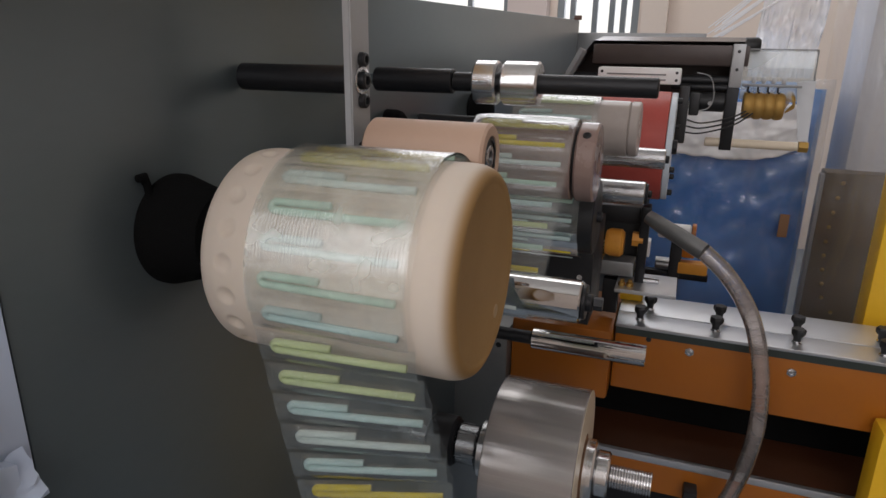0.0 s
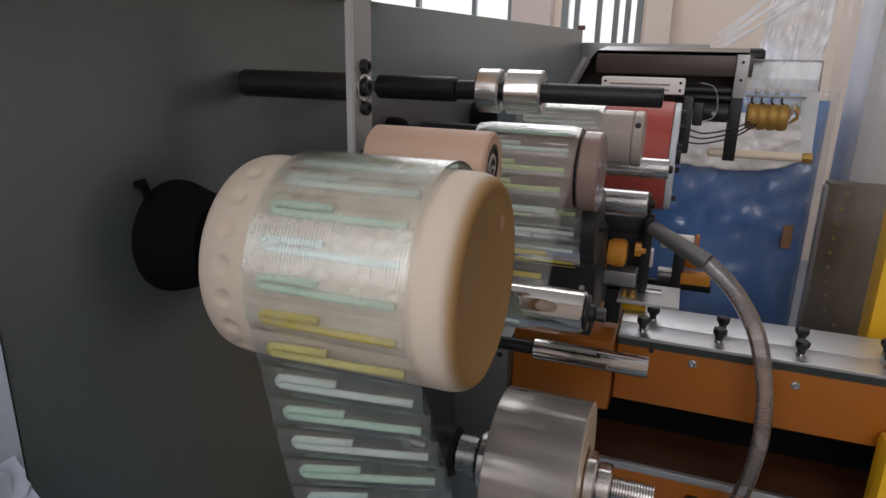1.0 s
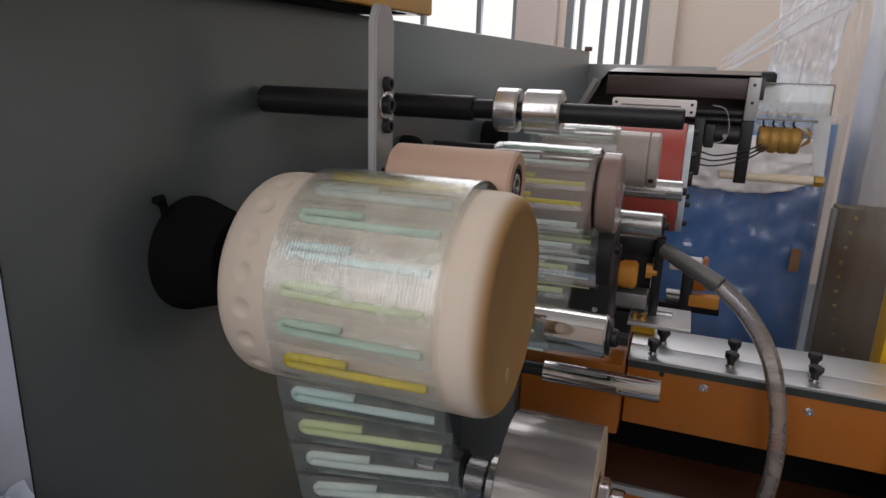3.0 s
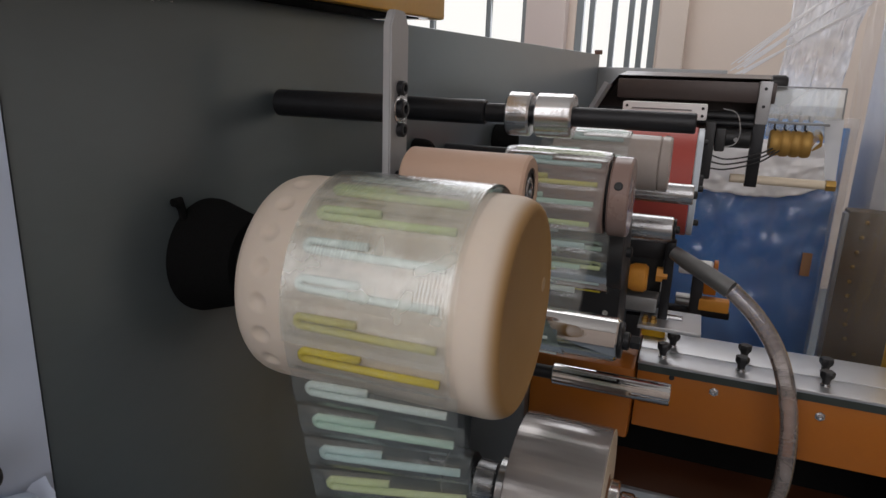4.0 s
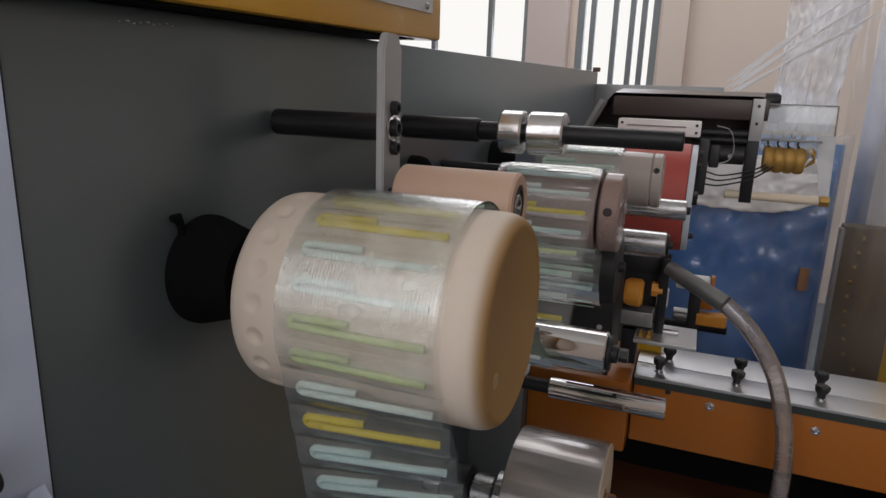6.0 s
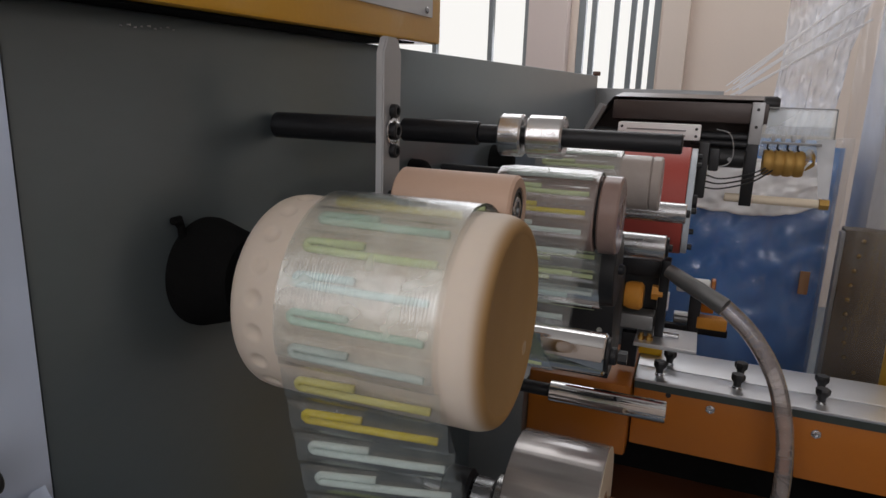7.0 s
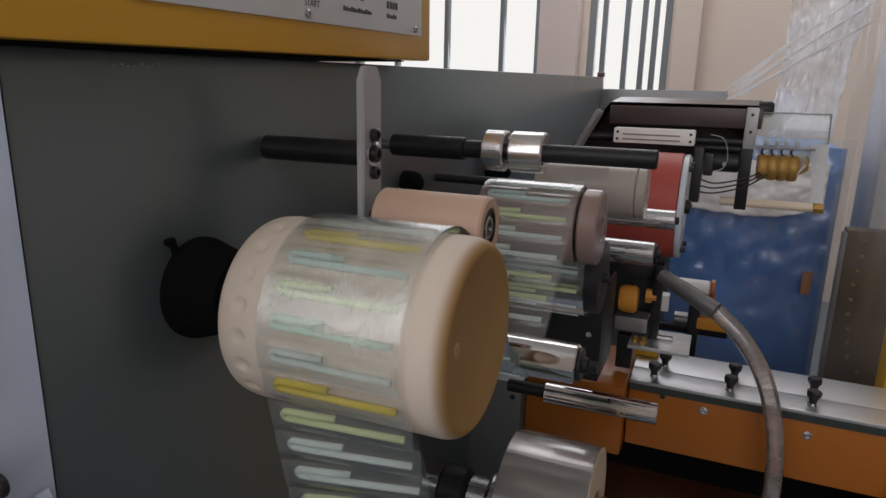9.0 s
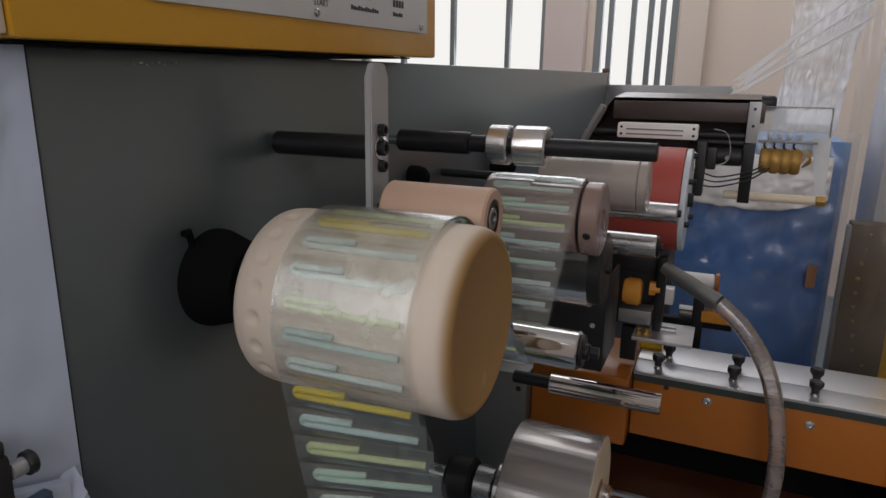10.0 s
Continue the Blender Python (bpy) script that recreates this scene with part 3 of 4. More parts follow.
clear = thing("sleeve_roller", (-0.085, *CLR), "pale plastic roller wrapped in clear film", "roller")
part("roller_body", disc_ring(-0.055, 0.0460, LR, 0.0075, 0.001), SLEEVE, clear)
part("end_cap", disc_ring(0.0461, 0.0560, LR, 0.0075, 0.0015), SLEEVE, clear)
part("cap_hole", bolt_bm(0.003, 0.001), BLACK, clear).matrix_basis = Matrix.Translation((0.051, (LR - 0.0004) * math.cos(radians(288)), (LR - 0.0004) * math.sin(radians(288)))) @ Matrix.Rotation(radians(288), 4, "X") @ Matrix.Rotation(radians(90), 4, "Z")
part("axle", rod(-0.176, 0.0420, 0.0049), BLACK_STEEL, clear)

red = thing("red_drum", (-0.05, *RED_C), "red silicone covered drum with clear plastic rim", "drum")
part("drum_face", disc_ring(-0.100, 0.0420, RR, 0.010, 0.001, 80), RED, red)
part("rim", disc_ring(0.0425, 0.0500, RR - 0.001, 0.030, 0.001, 80), RIM, red)
part("axle", rod(-0.208, 0.0560, 0.0095), BLACK_STEEL, red)
for a in (20, 75, 200, 250, 310):
    part("rim_screw", bolt_bm(0.0038, 0.006), BLACK, red).location = (0.0502, 0.060 * math.cos(radians(a)), 0.060 * math.sin(radians(a)))

grey = thing("grey_roller", (-0.06, 0.736, 1.2457), "grey steel idler roller", "roller")
part("roller_body", rod(-0.09, 0.0560, 0.0114, 0.001, 40), STEEL, grey)
part("axle", rod(-0.201, 0.0600, 0.0045), BLACK_STEEL, grey)
chs = thing("steel_idler", (-0.07, 0.695, 1.2137), "bright steel idler roller on a black axle", "roller")
part("roller_body", rod(-0.09, 0.0500, 0.0134, 0.001, 40), STEEL, chs)
part("end_ring", disc_ring(0.0502, 0.0530, 0.0115, 0.004, 0.0006, 32), DARK, chs)
part("axle", rod(-0.191, 0.0570, 0.0040), BLACK_STEEL, chs)

for yy, zz, r, n in ((0.83, 1.281, 0.0215, 0.030), (0.56, 1.292, 0.012, 0.02)):
    h = thing("bearing_cap", (PX, yy, zz), "black rounded bearing cap on the steel panel", "bearing cap", "bearing caps")
    part("cap", lathe_bm([(0.0005, r), (n * 0.5, r), (n * 0.8, r * 0.86), (n, r * 0.5), (n + 0.001, 0.0005)], 32), BLACK_RUBBER, h)

# supply roll below
lroll = thing("film_supply_roll", (-0.1, 0.6206, 0.907), "roll of clear packing film on a clamped spindle", "film roll")
part("film_winding", disc_ring(-0.050, 0.0480, 0.090, 0.040, 0.001, 96), ROLL_FILM, lroll)
core = part("core", disc_ring(-0.050, 0.0485, 0.0397, 0.022, 0.001, 64), CARTON, lroll, "brown card core")
part("end_winding", disc_ring(0.0481, 0.0486, 0.0892, 0.0402, 0.0001, 96), CREAM_ROD, lroll, "yellowish wound film edge")
part("clamp_disc", disc_ring(0.0490, 0.0620, 0.036, 0.012, 0.002, 48), ALU, lroll)
part("clamp_nut", disc_ring(0.0625, 0.0780, 0.026, 0.012, 0.002, 12), ALU, lroll)
prof = []
for i in range(15):
    x = 0.0785 + i * 0.0030
    prof += [(x, 0.0118), (x + 0.0010, 0.0135), (x + 0.0020, 0.0135), (x + 0.0029, 0.0118)]
part("threaded_spindle", lathe_bm(prof, 32), ALU, lroll)
part("spindle", rod(-0.161, 0.0780, 0.0115), STEEL, lroll)
part("rear_clamp", disc_ring(-0.072, -0.0515, 0.034, 0.0118, 0.003, 40), ALU, lroll)
part("rear_nut", disc_ring(-0.100, -0.0725, 0.024, 0.0118, 0.003, 40), STEEL, lroll)
part("rear_block", disc_ring(-0.135, -0.1005, 0.030, 0.0118, 0.004, 40), BLACK_STEEL, lroll)

# ---- film web ----
RF = 0.0566                                    # film radius on the large roller
PITCH, TURN_RATE = radians(18), radians(104.9)


def tangent(c1, r1, s1, c2, r2, s2):
    """Angles at which a web leaves circle 1 and meets circle 2; s is +1 counter-clockwise, -1 clockwise."""
    dx, dz = c2[0] - c1[0], c2[1] - c1[1]
    dist, phi = math.hypot(dx, dz), math.atan2(dz, dx)
    for sign in (1, -1):
        an = phi + sign * math.acos(max(-1, min(1, (s2 * r2 - s1 * r1) * 1.0 / dist)))
        u = an - math.pi / 2
        if math.cos(u - phi) > 0:
            return an + (math.pi if s1 > 0 else 0), an + (math.pi if s2 > 0 else 0)


WEB = []                                       # pieces: ("arc", centre, radius, from, to) or ("line", from, to)


def web_arc(c, r, a0, a1):
    WEB.append(("arc", c, r, a0, a1, abs(a1 - a0) * r))


def web_line(p, q):
    WEB.append(("line", p, q, None, None, math.hypot(q[0] - p[0], q[1] - p[1])))


def on(c, r, a):
    return (c[0] + r * math.cos(a), c[1] + r * math.sin(a))


rl, rf, rc = LR + 0.0008, FR + 0.0008, CR + 0.0008
LEAVE, HANG_TILT = radians(193.7), radians(-2.9)
out_f, in_c = tangent(FRL, rf, 1, CHR, rc, -1)
out_c, in_b = tangent(CHR, rc, -1, BIG, RF, 1)
norm = lambda a, lo: lo + (a - lo) % (2 * math.pi)
in_f, out_f = 0.0, norm(out_f, 0)
yb, ya = CLR[0] - rl, FRL[0] + rf
IDL, IR = ((yb + ya) / 2, 1.214), (yb - ya) / 2
web_line((1.75, 1.10), (CLR[0] + rl, 1.10))
web_line((CLR[0] + rl, 1.10), (CLR[0] + rl, CLR[1]))
web_arc(CLR, rl, 0.0, math.pi)
web_line((yb, CLR[1]), (yb, IDL[1]))
web_arc(IDL, IR, 0.0, -math.pi)
web_line((ya, IDL[1]), (ya, FRL[1]))
web_arc(FRL, rf, in_f, out_f)
web_line(on(FRL, rf, out_f), on(CHR, rc, in_c))
in_c = norm(in_c, -math.pi)
out_c = norm(out_c, -2 * math.pi)
web_arc(CHR, rc, in_c, out_c if out_c < in_c else out_c - 2 * math.pi)
in_b = norm(in_b, 0)
web_line(on(CHR, rc, out_c), on(BIG, RF, in_b))
web_arc(BIG, RF, in_b, LEAVE)
p0 = on(BIG, RF, LEAVE)
hd = (-math.sin(LEAVE + HANG_TILT), math.cos(LEAVE + HANG_TILT))
p1 = (p0[0] + 0.20 * hd[0], p0[1] + 0.20 * hd[1])
web_line(p0, p1)
web_line(p1, (p1[0] + 0.02, 0.04))
STARTS = [0.0]
for w in WEB:
    STARTS.append(STARTS[-1] + w[5])
S_TOP = STARTS[10] + (radians(86.1) - in_b) * RF     # arc length at which the large roller's angle is 86.1 degrees
S_CHR, S_BIG, S_HANG = STARTS[8], STARTS[10], STARTS[11]


def web_at(s):
    """Place (y, z) and direction of travel of the web at arc length s."""
    for w, s0 in zip(WEB, STARTS):
        if s <= s0 + w[5] or w is WEB[-1]:
            if w[0] == "line":
                k = (s - s0) / w[5]
                p, q = w[1], w[2]
                return (p[0] + (q[0] - p[0]) * k, p[1] + (q[1] - p[1]) * k), ((q[0] - p[0]) / w[5], (q[1] - p[1]) / w[5])
            sg = 1 if w[4] > w[3] else -1
            a = w[3] + sg * (s - s0) / w[2]
            return on(w[1], w[2], a), (-sg * math.sin(a), sg * math.cos(a))


def web_shift(s):
    """Sideways place of the web's centre line: it runs over from the feed side to the large roller."""
    k = min(1, max(0, (s - S_CHR) / (S_BIG - S_CHR)))
    return -0.1090 - 0.0275 * (k * k * (3 - 2 * k)) + 0.13 * max(0.0, min(0.2, s - S_HANG))


def web_twist(s):
    return math.atan(2.8 * max(0.0, min(0.10, s - S_HANG)))


def web_matrix(s, lift=0.0):
    """Frame on the web: x along the straw, y along the travel, z into the large roller."""
    (y, z), (ty, tz) = web_at(s)
    ny, nz = tz, -ty
    tw = web_twist(s)
    xa = Vector((math.cos(tw), -ny * math.sin(tw), -nz * math.sin(tw)))
    ya = Vector((0, ty, tz))
    za = xa.cross(ya)
    m = Matrix((xa, ya, za)).transposed().to_4x4()
    m.translation = Vector((web_shift(s), y, z)) + za * lift
    return m


film = thing("film_web", (0, 0, 0), "clear crinkled film web carrying folded drinking straws", "packing film")


def film_strip(name, s0, s1, step, half, seed, mat=FILM, lift=0.0, label=""):
    n = max(2, int((s1 - s0) / step))

    def point(u, v):
        s = s0 + (s1 - s0) * u
        x = (v * 2 - 1) * half
        k = 0.0006 + 0.0002 * noise.noise(Vector((x * 160, s * 190, seed)))
        if s > S_HANG:
            k += 0.0016 * min(1, (s - S_HANG) * 30) * noise.noise(Vector((x * 40, s * 60, seed + 3)))
            x += 0.0012 * noise.noise(Vector((s * 90, v * 2, 5)))
        return web_matrix(s, lift) @ Vector((x, 0, k))
    ob = part(name, sheet_bm(point, n, 28), mat, film, label)
    ob.visible_shadow = False
    return ob


film_strip("feed_film", STARTS[2], S_CHR, 0.003, 0.0425, 1.0)
film_strip("guide_film", S_CHR, S_BIG, 0.003, 0.0425, 2.0)
film_strip("drum_film", S_BIG, S_HANG, 0.002, 0.0430, 3.0)
film_strip("drum_top_film", S_BIG + 0.004, S_HANG - 0.001, 0.002, 0.0412, 6.0, TOP_FILM, -0.0038, "milky top film drawn over the straws")
film_strip("hanging_film", S_HANG, STARTS[13], 0.003, 0.0430, 4.0)

idler = thing("black_idler", (-0.11, *IDL), "black rubber idler roller under the film", "roller")
part("roller_body", rod(-0.06, 0.055, IR - 0.0045, 0.001, 40), BLACK, idler)
part("axle", rod(-0.151, 0.060, 0.005), BLACK_STEEL, idler)

# ---- straws ----
LEG, GAP = 0.0020, 0.0047


def straw_mesh(mat_key):
    """A folded straw: a long and a short leg joined by a pleated bend."""
    b = bmesh.new()
    pts = [(0.0360, GAP / 2, 0.0), (0.010, GAP / 2 + 0.0002, 0.0), (-0.020, GAP / 2, 0.0)]
    line = [Vector(p) for p in pts]
    rad = [LEG] * 3
    for i in range(9):
        a = math.pi * i / 8
        line.append(Vector((-0.0305 - GAP / 2 * math.sin(a) * 1.2, GAP / 2 * math.cos(a), 0.0)))
        rad.append(LEG * (1.04 if i % 2 else 0.93))
    line += [Vector((-0.020, -GAP / 2, 0)), Vector((-0.0025, -GAP / 2 - 0.0002, 0))]
    rad += [LEG] * 2
    tube_bm(line, rad, 10, b)
    me = bpy.data.meshes.new("straw_tube")
    b.to_mesh(me)
    b.free()
    me.materials.append(STRAWS[mat_key])
    for p in me.polygons:
        p.use_smooth = True
    return me


def pouch_mesh(seed):
    def point(u, v):
        x, y = 0.0415 - 0.083 * u, -0.0089 + 0.0178 * v
        end = min(1, 9 * min(u, 1 - u))
        over = min(1, max(0, (0.0089 - abs(y)) / 0.0042)) if x < 0 else min(1, max(0, (0.0068 - abs(y - GAP / 2)) / 0.0042))
        over = over * over * (3 - 2 * over)
        crease = 0.00030 * over * end * (noise.noise(Vector((x * 330, y * 420, seed))) + 0.5 * noise.noise(Vector((x * 800, y * 300, seed + 9))))
        return (x, y, -(0.0012 + 0.0011 * over * end - y * y / 0.117 + crease))
    b = sheet_bm(point, 96, 24)
    me = bpy.data.meshes.new("pouch")
    b.to_mesh(me)
    b.free()
    me.materials.append(POUCH)
    for p in me.polygons:
        p.use_smooth = True
    return me


TUBES = {k: straw_mesh(k) for k in STRAWS}
POUCHES = [pouch_mesh(10 + i) for i in range(4)]
NAMES = {"w": "folded white drinking straw sealed in clear film", "g": "folded mint green drinking straw sealed in clear film", "l": "folded lime drinking straw sealed in clear film",
         "b": "folded pale blue drinking straw sealed in clear film", "p": "folded pale yellow drinking straw sealed in clear film", "y": "folded bright yellow drinking straw sealed in clear film"}
SEEN = {-12: "y", 0: "y", 11: "y", 17: "y", 27: "y", 33: "y", 46: "y", 51: "y", 57: "y", -1: "p", 18: "p", 34: "p", 40: "p"}
ROW = "bwbllbgwgwlygbl"
CYCLE = "gwblgwlbgwgb"
K_FIRST, K_LAST = -18, 82
STRAW_OBJECTS = []
for k in range(K_FIRST, K_LAST + 1):
    key = SEEN.get(k) or (ROW[k + 11] if 0 <= k + 11 < 14 else CYCLE[(k * 7 + k * k // 3) % len(CYCLE)])
    st = thing("drinking_straw", (0, 0, 0), NAMES[key], "straw", "straws on the film web")
    tube = new("straw_tube", TUBES[key])
    tube.parent = st
    pouch = new("pouch", POUCHES[k % 4])
    pouch.parent = st
    pouch.visible_shadow = False
    STRAW_OBJECTS.append((k, st))

# ---- side table and frame ----
table = thing("feed_table", (0.0, 0.87, 1.005), "orange painted machine table with aluminium top plates", "machine table")
part("front_plate", box_bm(-0.045, 0.62, -0.048, -0.0015, -0.0045, 0.0, 0.0008), ALU_PLATE, table)
part("rear_plate", box_bm(-0.045, 0.62, 0.0015, 0.075, -0.0045, 0.0, 0.0008), ALU_PLATE, table)
part("edge_strip", box_bm(-0.044, 0.62, -0.047, 0.074, -0.0145, -0.0047), EDGE_GREEN, table, "dark green edge strip", smooth=False)
part("beam", box_bm(-0.044, 0.62, -0.044, 0.070, -0.098, -0.0147, 0.002), ORANGE, table)
for x, z in ((0.053, -0.027), (0.176, -0.033), (0.30, -0.037)):
    w = part("bolt", lathe_bm([(0, 0.0062), (0.0012, 0.0062), (0.0013, 0.0045), (0.0048, 0.0042), (0.005, 0.002), (0.003, 0.0018)], 6, axis="y"), STEEL, table)
    w.rotation_euler = (0, 0, math.pi)
    w.location = (x, -0.0442, z)
part("bolt_hole", lathe_bm([(0, 0.0036), (0.0012, 0.0034)], 16, axis="y"), BLACK, table).location = (0.0, -0.0452, -0.018)


def knob(x, y):
    k = thing("clamp_knob", (x, y, 1.0053), "small black plastic clamping knob on the table", "knob", "clamp knobs on the table")
    part("stem", lathe_bm([(0, 0.0035), (0.004, 0.0035)], 16, axis="z"), STEEL, k)
    part("washer", lathe_bm([(0, 0.0062), (0.0012, 0.0060)], 20, axis="z"), STEEL, k)
    b = bmesh.new()
    rings = []
    for z, r in ((0.003, 0.0046), (0.008, 0.0050), (0.013, 0.0080), (0.0180, 0.0083), (0.0198, 0.0070)):
        ring = []
        for i in range(28):
            a = 2 * math.pi * i / 28
            q = r * (1 + 0.09 * math.cos(7 * a) * (z > 0.010))
            ring.append(b.verts.new((q * math.cos(a), q * math.sin(a), z)))
        rings.append(ring)
    for r0, r1 in zip(rings, rings[1:]):
        for i in range(28):
            b.faces.new((r0[i], r0[(i + 1) % 28], r1[(i + 1) % 28], r1[i]))
    b.faces.new(rings[0][::-1])
    b.faces.new(rings[-1])
    part("knob_head", b, BLACK, k)
    return k


first_knob = knob(-0.015, 0.847)
for x, y in ((-0.004, 0.890), (0.082, 0.846), (0.088, 0.890), (0.179, 0.845), (0.185, 0.890), (0.276, 0.845), (0.283, 0.890)):
    copy_thing(first_knob, pose(x, y, 1.0055, 0, 0, 37 * x * 100))

gear = thing("gear_housing", (-0.11, 0.86, 0.95), "orange painted gear housing beside the table", "machine housing")
part("housing", box_bm(-0.075, 0.0635, -0.055, 0.10, -0.055, 0.048, 0.006), ORANGE, gear)
part("side_face", box_bm(-0.155, -0.0755, -0.075, 0.03, -0.14, 0.035, 0.004), GREY, gear, "dull steel bracket")
part("bracket_hole", lathe_bm([(0, 0.004), (0.001, 0.0038)], 16, axis="y"), BLACK, gear).location = (-0.088, -0.0762, 0.012)

pin = thing("guide_pin", (-0.07, 0.732, 1.006), "bright steel guide pin on a black rod", "guide pin")
part("pin_sleeve", rod(-0.070, 0.070, 0.0132, 0.001, 40), CHROME, pin)
part("pin_rod", rod(-0.120, -0.0705, 0.0085), BLACK_STEEL, pin)

tray = thing("lower_tray", (0.2, 0.9, 0.80), "dark brown steel tray under the table with aluminium edge", "machine tray")
part("tray_floor", box_bm(-0.40, 0.45, -0.06, 0.30, -0.006, 0.0), DARK_BROWN, tray, smooth=False)
part("tray_edge", box_bm(-0.40, 0.45, -0.0685, -0.0605, -0.008, 0.003, 0.001), ALU_PLATE, tray, "aluminium edge trim")
part("tray_front", box_bm(-0.40, 0.45, -0.067, -0.0605, -0.055, -0.0085), ORANGE, tray, smooth=False)
part("tray_base", box_bm(-0.38, 0.44, -0.05, 0.28, -0.80, -0.0065), DARK, tray, smooth=False)
# black sheet put in for the deep shade of the recess below the table
part("recess_shade_sheet", box_bm(-0.40, 0.45, 0.045, 0.055, 0.001, 0.104), BLACK_RUBBER, tray, smooth=False)
part("grip", box_bm(-0.130, -0.112, -0.095, -0.068, -0.045, -0.025, 0.003), BLACK, tray)

post = thing("yellow_post", (0.30, 1.02, 1.0), "bright yellow painted steel guard post", "post")
part("post_body", box_bm(-0.012, 0.05, -0.02, 0.03, -1.0, 0.75, 0.003), YELLOW_BRIGHT, post)
foot = thing("yellow_bracket", (0.32, 0.79, 0.82), "yellow painted steel bracket at the table end", "bracket")
part("bracket_plate", box_bm(-0.048, 0.10, -0.012, 0.035, -0.40, 0.115, 0.012), YELLOW_BRIGHT, foot)

# ---- casing behind the web ----
case = thing("dark_casing", (-0.16, 0.72, 1.1), "dark grey steel casing behind the film web", "machine casing")
part("front_sheet", box_bm(-0.1015, 0.098, -0.080, -0.075, -0.025, 0.085, 0.002), DARK, case)
part("side_sheet", box_bm(0.0940, 0.098, -0.0745, 0.01, -0.025, 0.080, 0.002), DARK, case)
part("casing_bolt", bolt_bm(0.003, 0.003, "y"), STEEL, case).location = (0.085, -0.0835, 0.03)

head = thing("suction_head", (-0.03, 0.85, 1.1), "dark suction head with brass fittings above the table", "suction head")
part("bracket", box_bm(0.002, 0.014, -0.012, 0.014, -0.050, 0.066, 0.002), DARK, head)
part("back_plate", box_bm(-0.075, 0.0, 0.036, 0.041, -0.05, 0.05, 0.001), BLACK, head)
part("crossbar", box_bm(-0.075, 0.006, 0.016, 0.034, 0.034, 0.058, 0.003), BLACK_STEEL, head)
part("brass_disc", lathe_bm([(-0.020, 0.016), (-0.014, 0.019), (0.0, 0.019), (0.004, 0.015)], 24, axis="x"), AMBER, head).location = (-0.020, -0.004, 0.012)
part("brass_nut", lathe_bm([(-0.006, 0.010), (0.008, 0.010)], 6), AMBER, head).location = (0.000, -0.004, 0.020)
part("lower_block", box_bm(-0.045, 0.0, -0.006, 0.03, -0.035, -0.014, 0.003), GREY, head)
part("clear_plate", box_bm(-0.020, 0.057, -0.045, 0.030, -0.044, -0.0385, 0.001), ALU_PLATE, head, "thin bright plate")
for x in (-0.012, -0.002):
    part("brass_nut", lathe_bm([(0, 0.0048), (0.005, 0.0048), (0.0055, 0.003), (0.009, 0.003)], 6, axis="z"), BRASS, head).location = (x, -0.030, -0.0387)
part("plate_foot", box_bm(-0.040, -0.018, 0.005, 0.02, -0.0945, -0.0445, 0.002), DARK, head)
part("screw", bolt_bm(0.004, 0.02), STEEL, head).location = (0.014, -0.006, -0.036)

motor = thing("small_motor", (0.035, 1.19, 1.045), "small white motor cylinder on an orange stand", "motor")
part("motor_body", rod(-0.045, 0.012, 0.014, 0.003, 32), WHITE, motor)
part("motor_stand", box_bm(0.000, 0.022, -0.014, 0.014, -0.045, -0.0142, 0.003), ORANGE, motor)
part("motor_leg", box_bm(-0.02, 0.0, -0.01, 0.01, -1.045, -0.0142, 0.002), DARK, motor)
part("motor_flange", rod(0.0125, 0.020, 0.017, 0.001, 32), ORANGE, motor)

part("white_cap", box_bm(-0.082, -0.055, -0.012, 0.012, -0.052, -0.020, 0.003), WHITE, motor)
part("solenoid", rod(-0.044, -0.005, 0.0085, 0.002, 28), GREY, motor, "grey solenoid barrel").location = (0, 0, -0.066)
part("solenoid_top", box_bm(-0.044, -0.004, -0.009, 0.009, -0.0570, -0.0535, 0.001), WHITE, motor)
part("side_block", box_bm(-0.004, 0.047, -0.012, 0.012, -0.076, -0.054, 0.003), AMBER, motor)
part("cross_bar", box_bm(-0.085, 0.050, -0.004, 0.010, -0.090, -0.0765, 0.002), DARK, motor)

corner = thing("corner_clip", (-0.032, 0.925, 1.0052), "small bright yellow clip on the table corner", "clip")
part("clip_body", box_bm(-0.017, 0.016, -0.012, 0.012, 0.0, 0.013, 0.003), YELLOW_BRIGHT, corner)
part("clip_screw", bolt_bm(0.003, 0.003, "z"), BLACK, corner).location = (0.004, 0.0, 0.0131)

hose = thing("air_hose", (0.05, 0.79, 1.12), "clear reinforced plastic air hose hanging from a dark fitting", "hose")
ctrl = [(0.051, 0.792, 1.129), (0.083, 0.788, 1.101), (0.111, 0.784, 1.061), (0.129, 0.780, 1.011), (0.139, 0.778, 0.951), (0.139, 0.778, 0.885), (0.126, 0.780, 0.813), (0.10, 0.79, 0.73), (0.06, 0.80, 0.62)]
line = [p - Vector((0.05, 0.79, 1.12)) for p in smooth_path(ctrl, 12)]
part("hose_wall", tube_bm(line, 0.0104, 20, caps=False), HOSE, hose)
helix = []
for i, p in enumerate(line[:-1]):
    q = line[i + 1]
    d = (q - p).normalized()
    u = d.cross(Vector((0, 1, 0))).normalized()
    v = d.cross(u)
    for k in range(6):
        a = 2 * math.pi * (i * 6 + k) / 12
        helix.append(p.lerp(q, k / 6) + 0.0101 * (math.cos(a) * u + math.sin(a) * v))
part("reinforcing_spiral", tube_bm(helix, 0.0004, 5), SPIRAL, hose, "pale reinforcing spiral")
fit_line = [Vector(p) - Vector((0.05, 0.79, 1.12)) for p in ((-0.018, 0.822, 1.158), (0.000, 0.812, 1.150), (0.022, 0.803, 1.141), (0.051, 0.792, 1.128))]
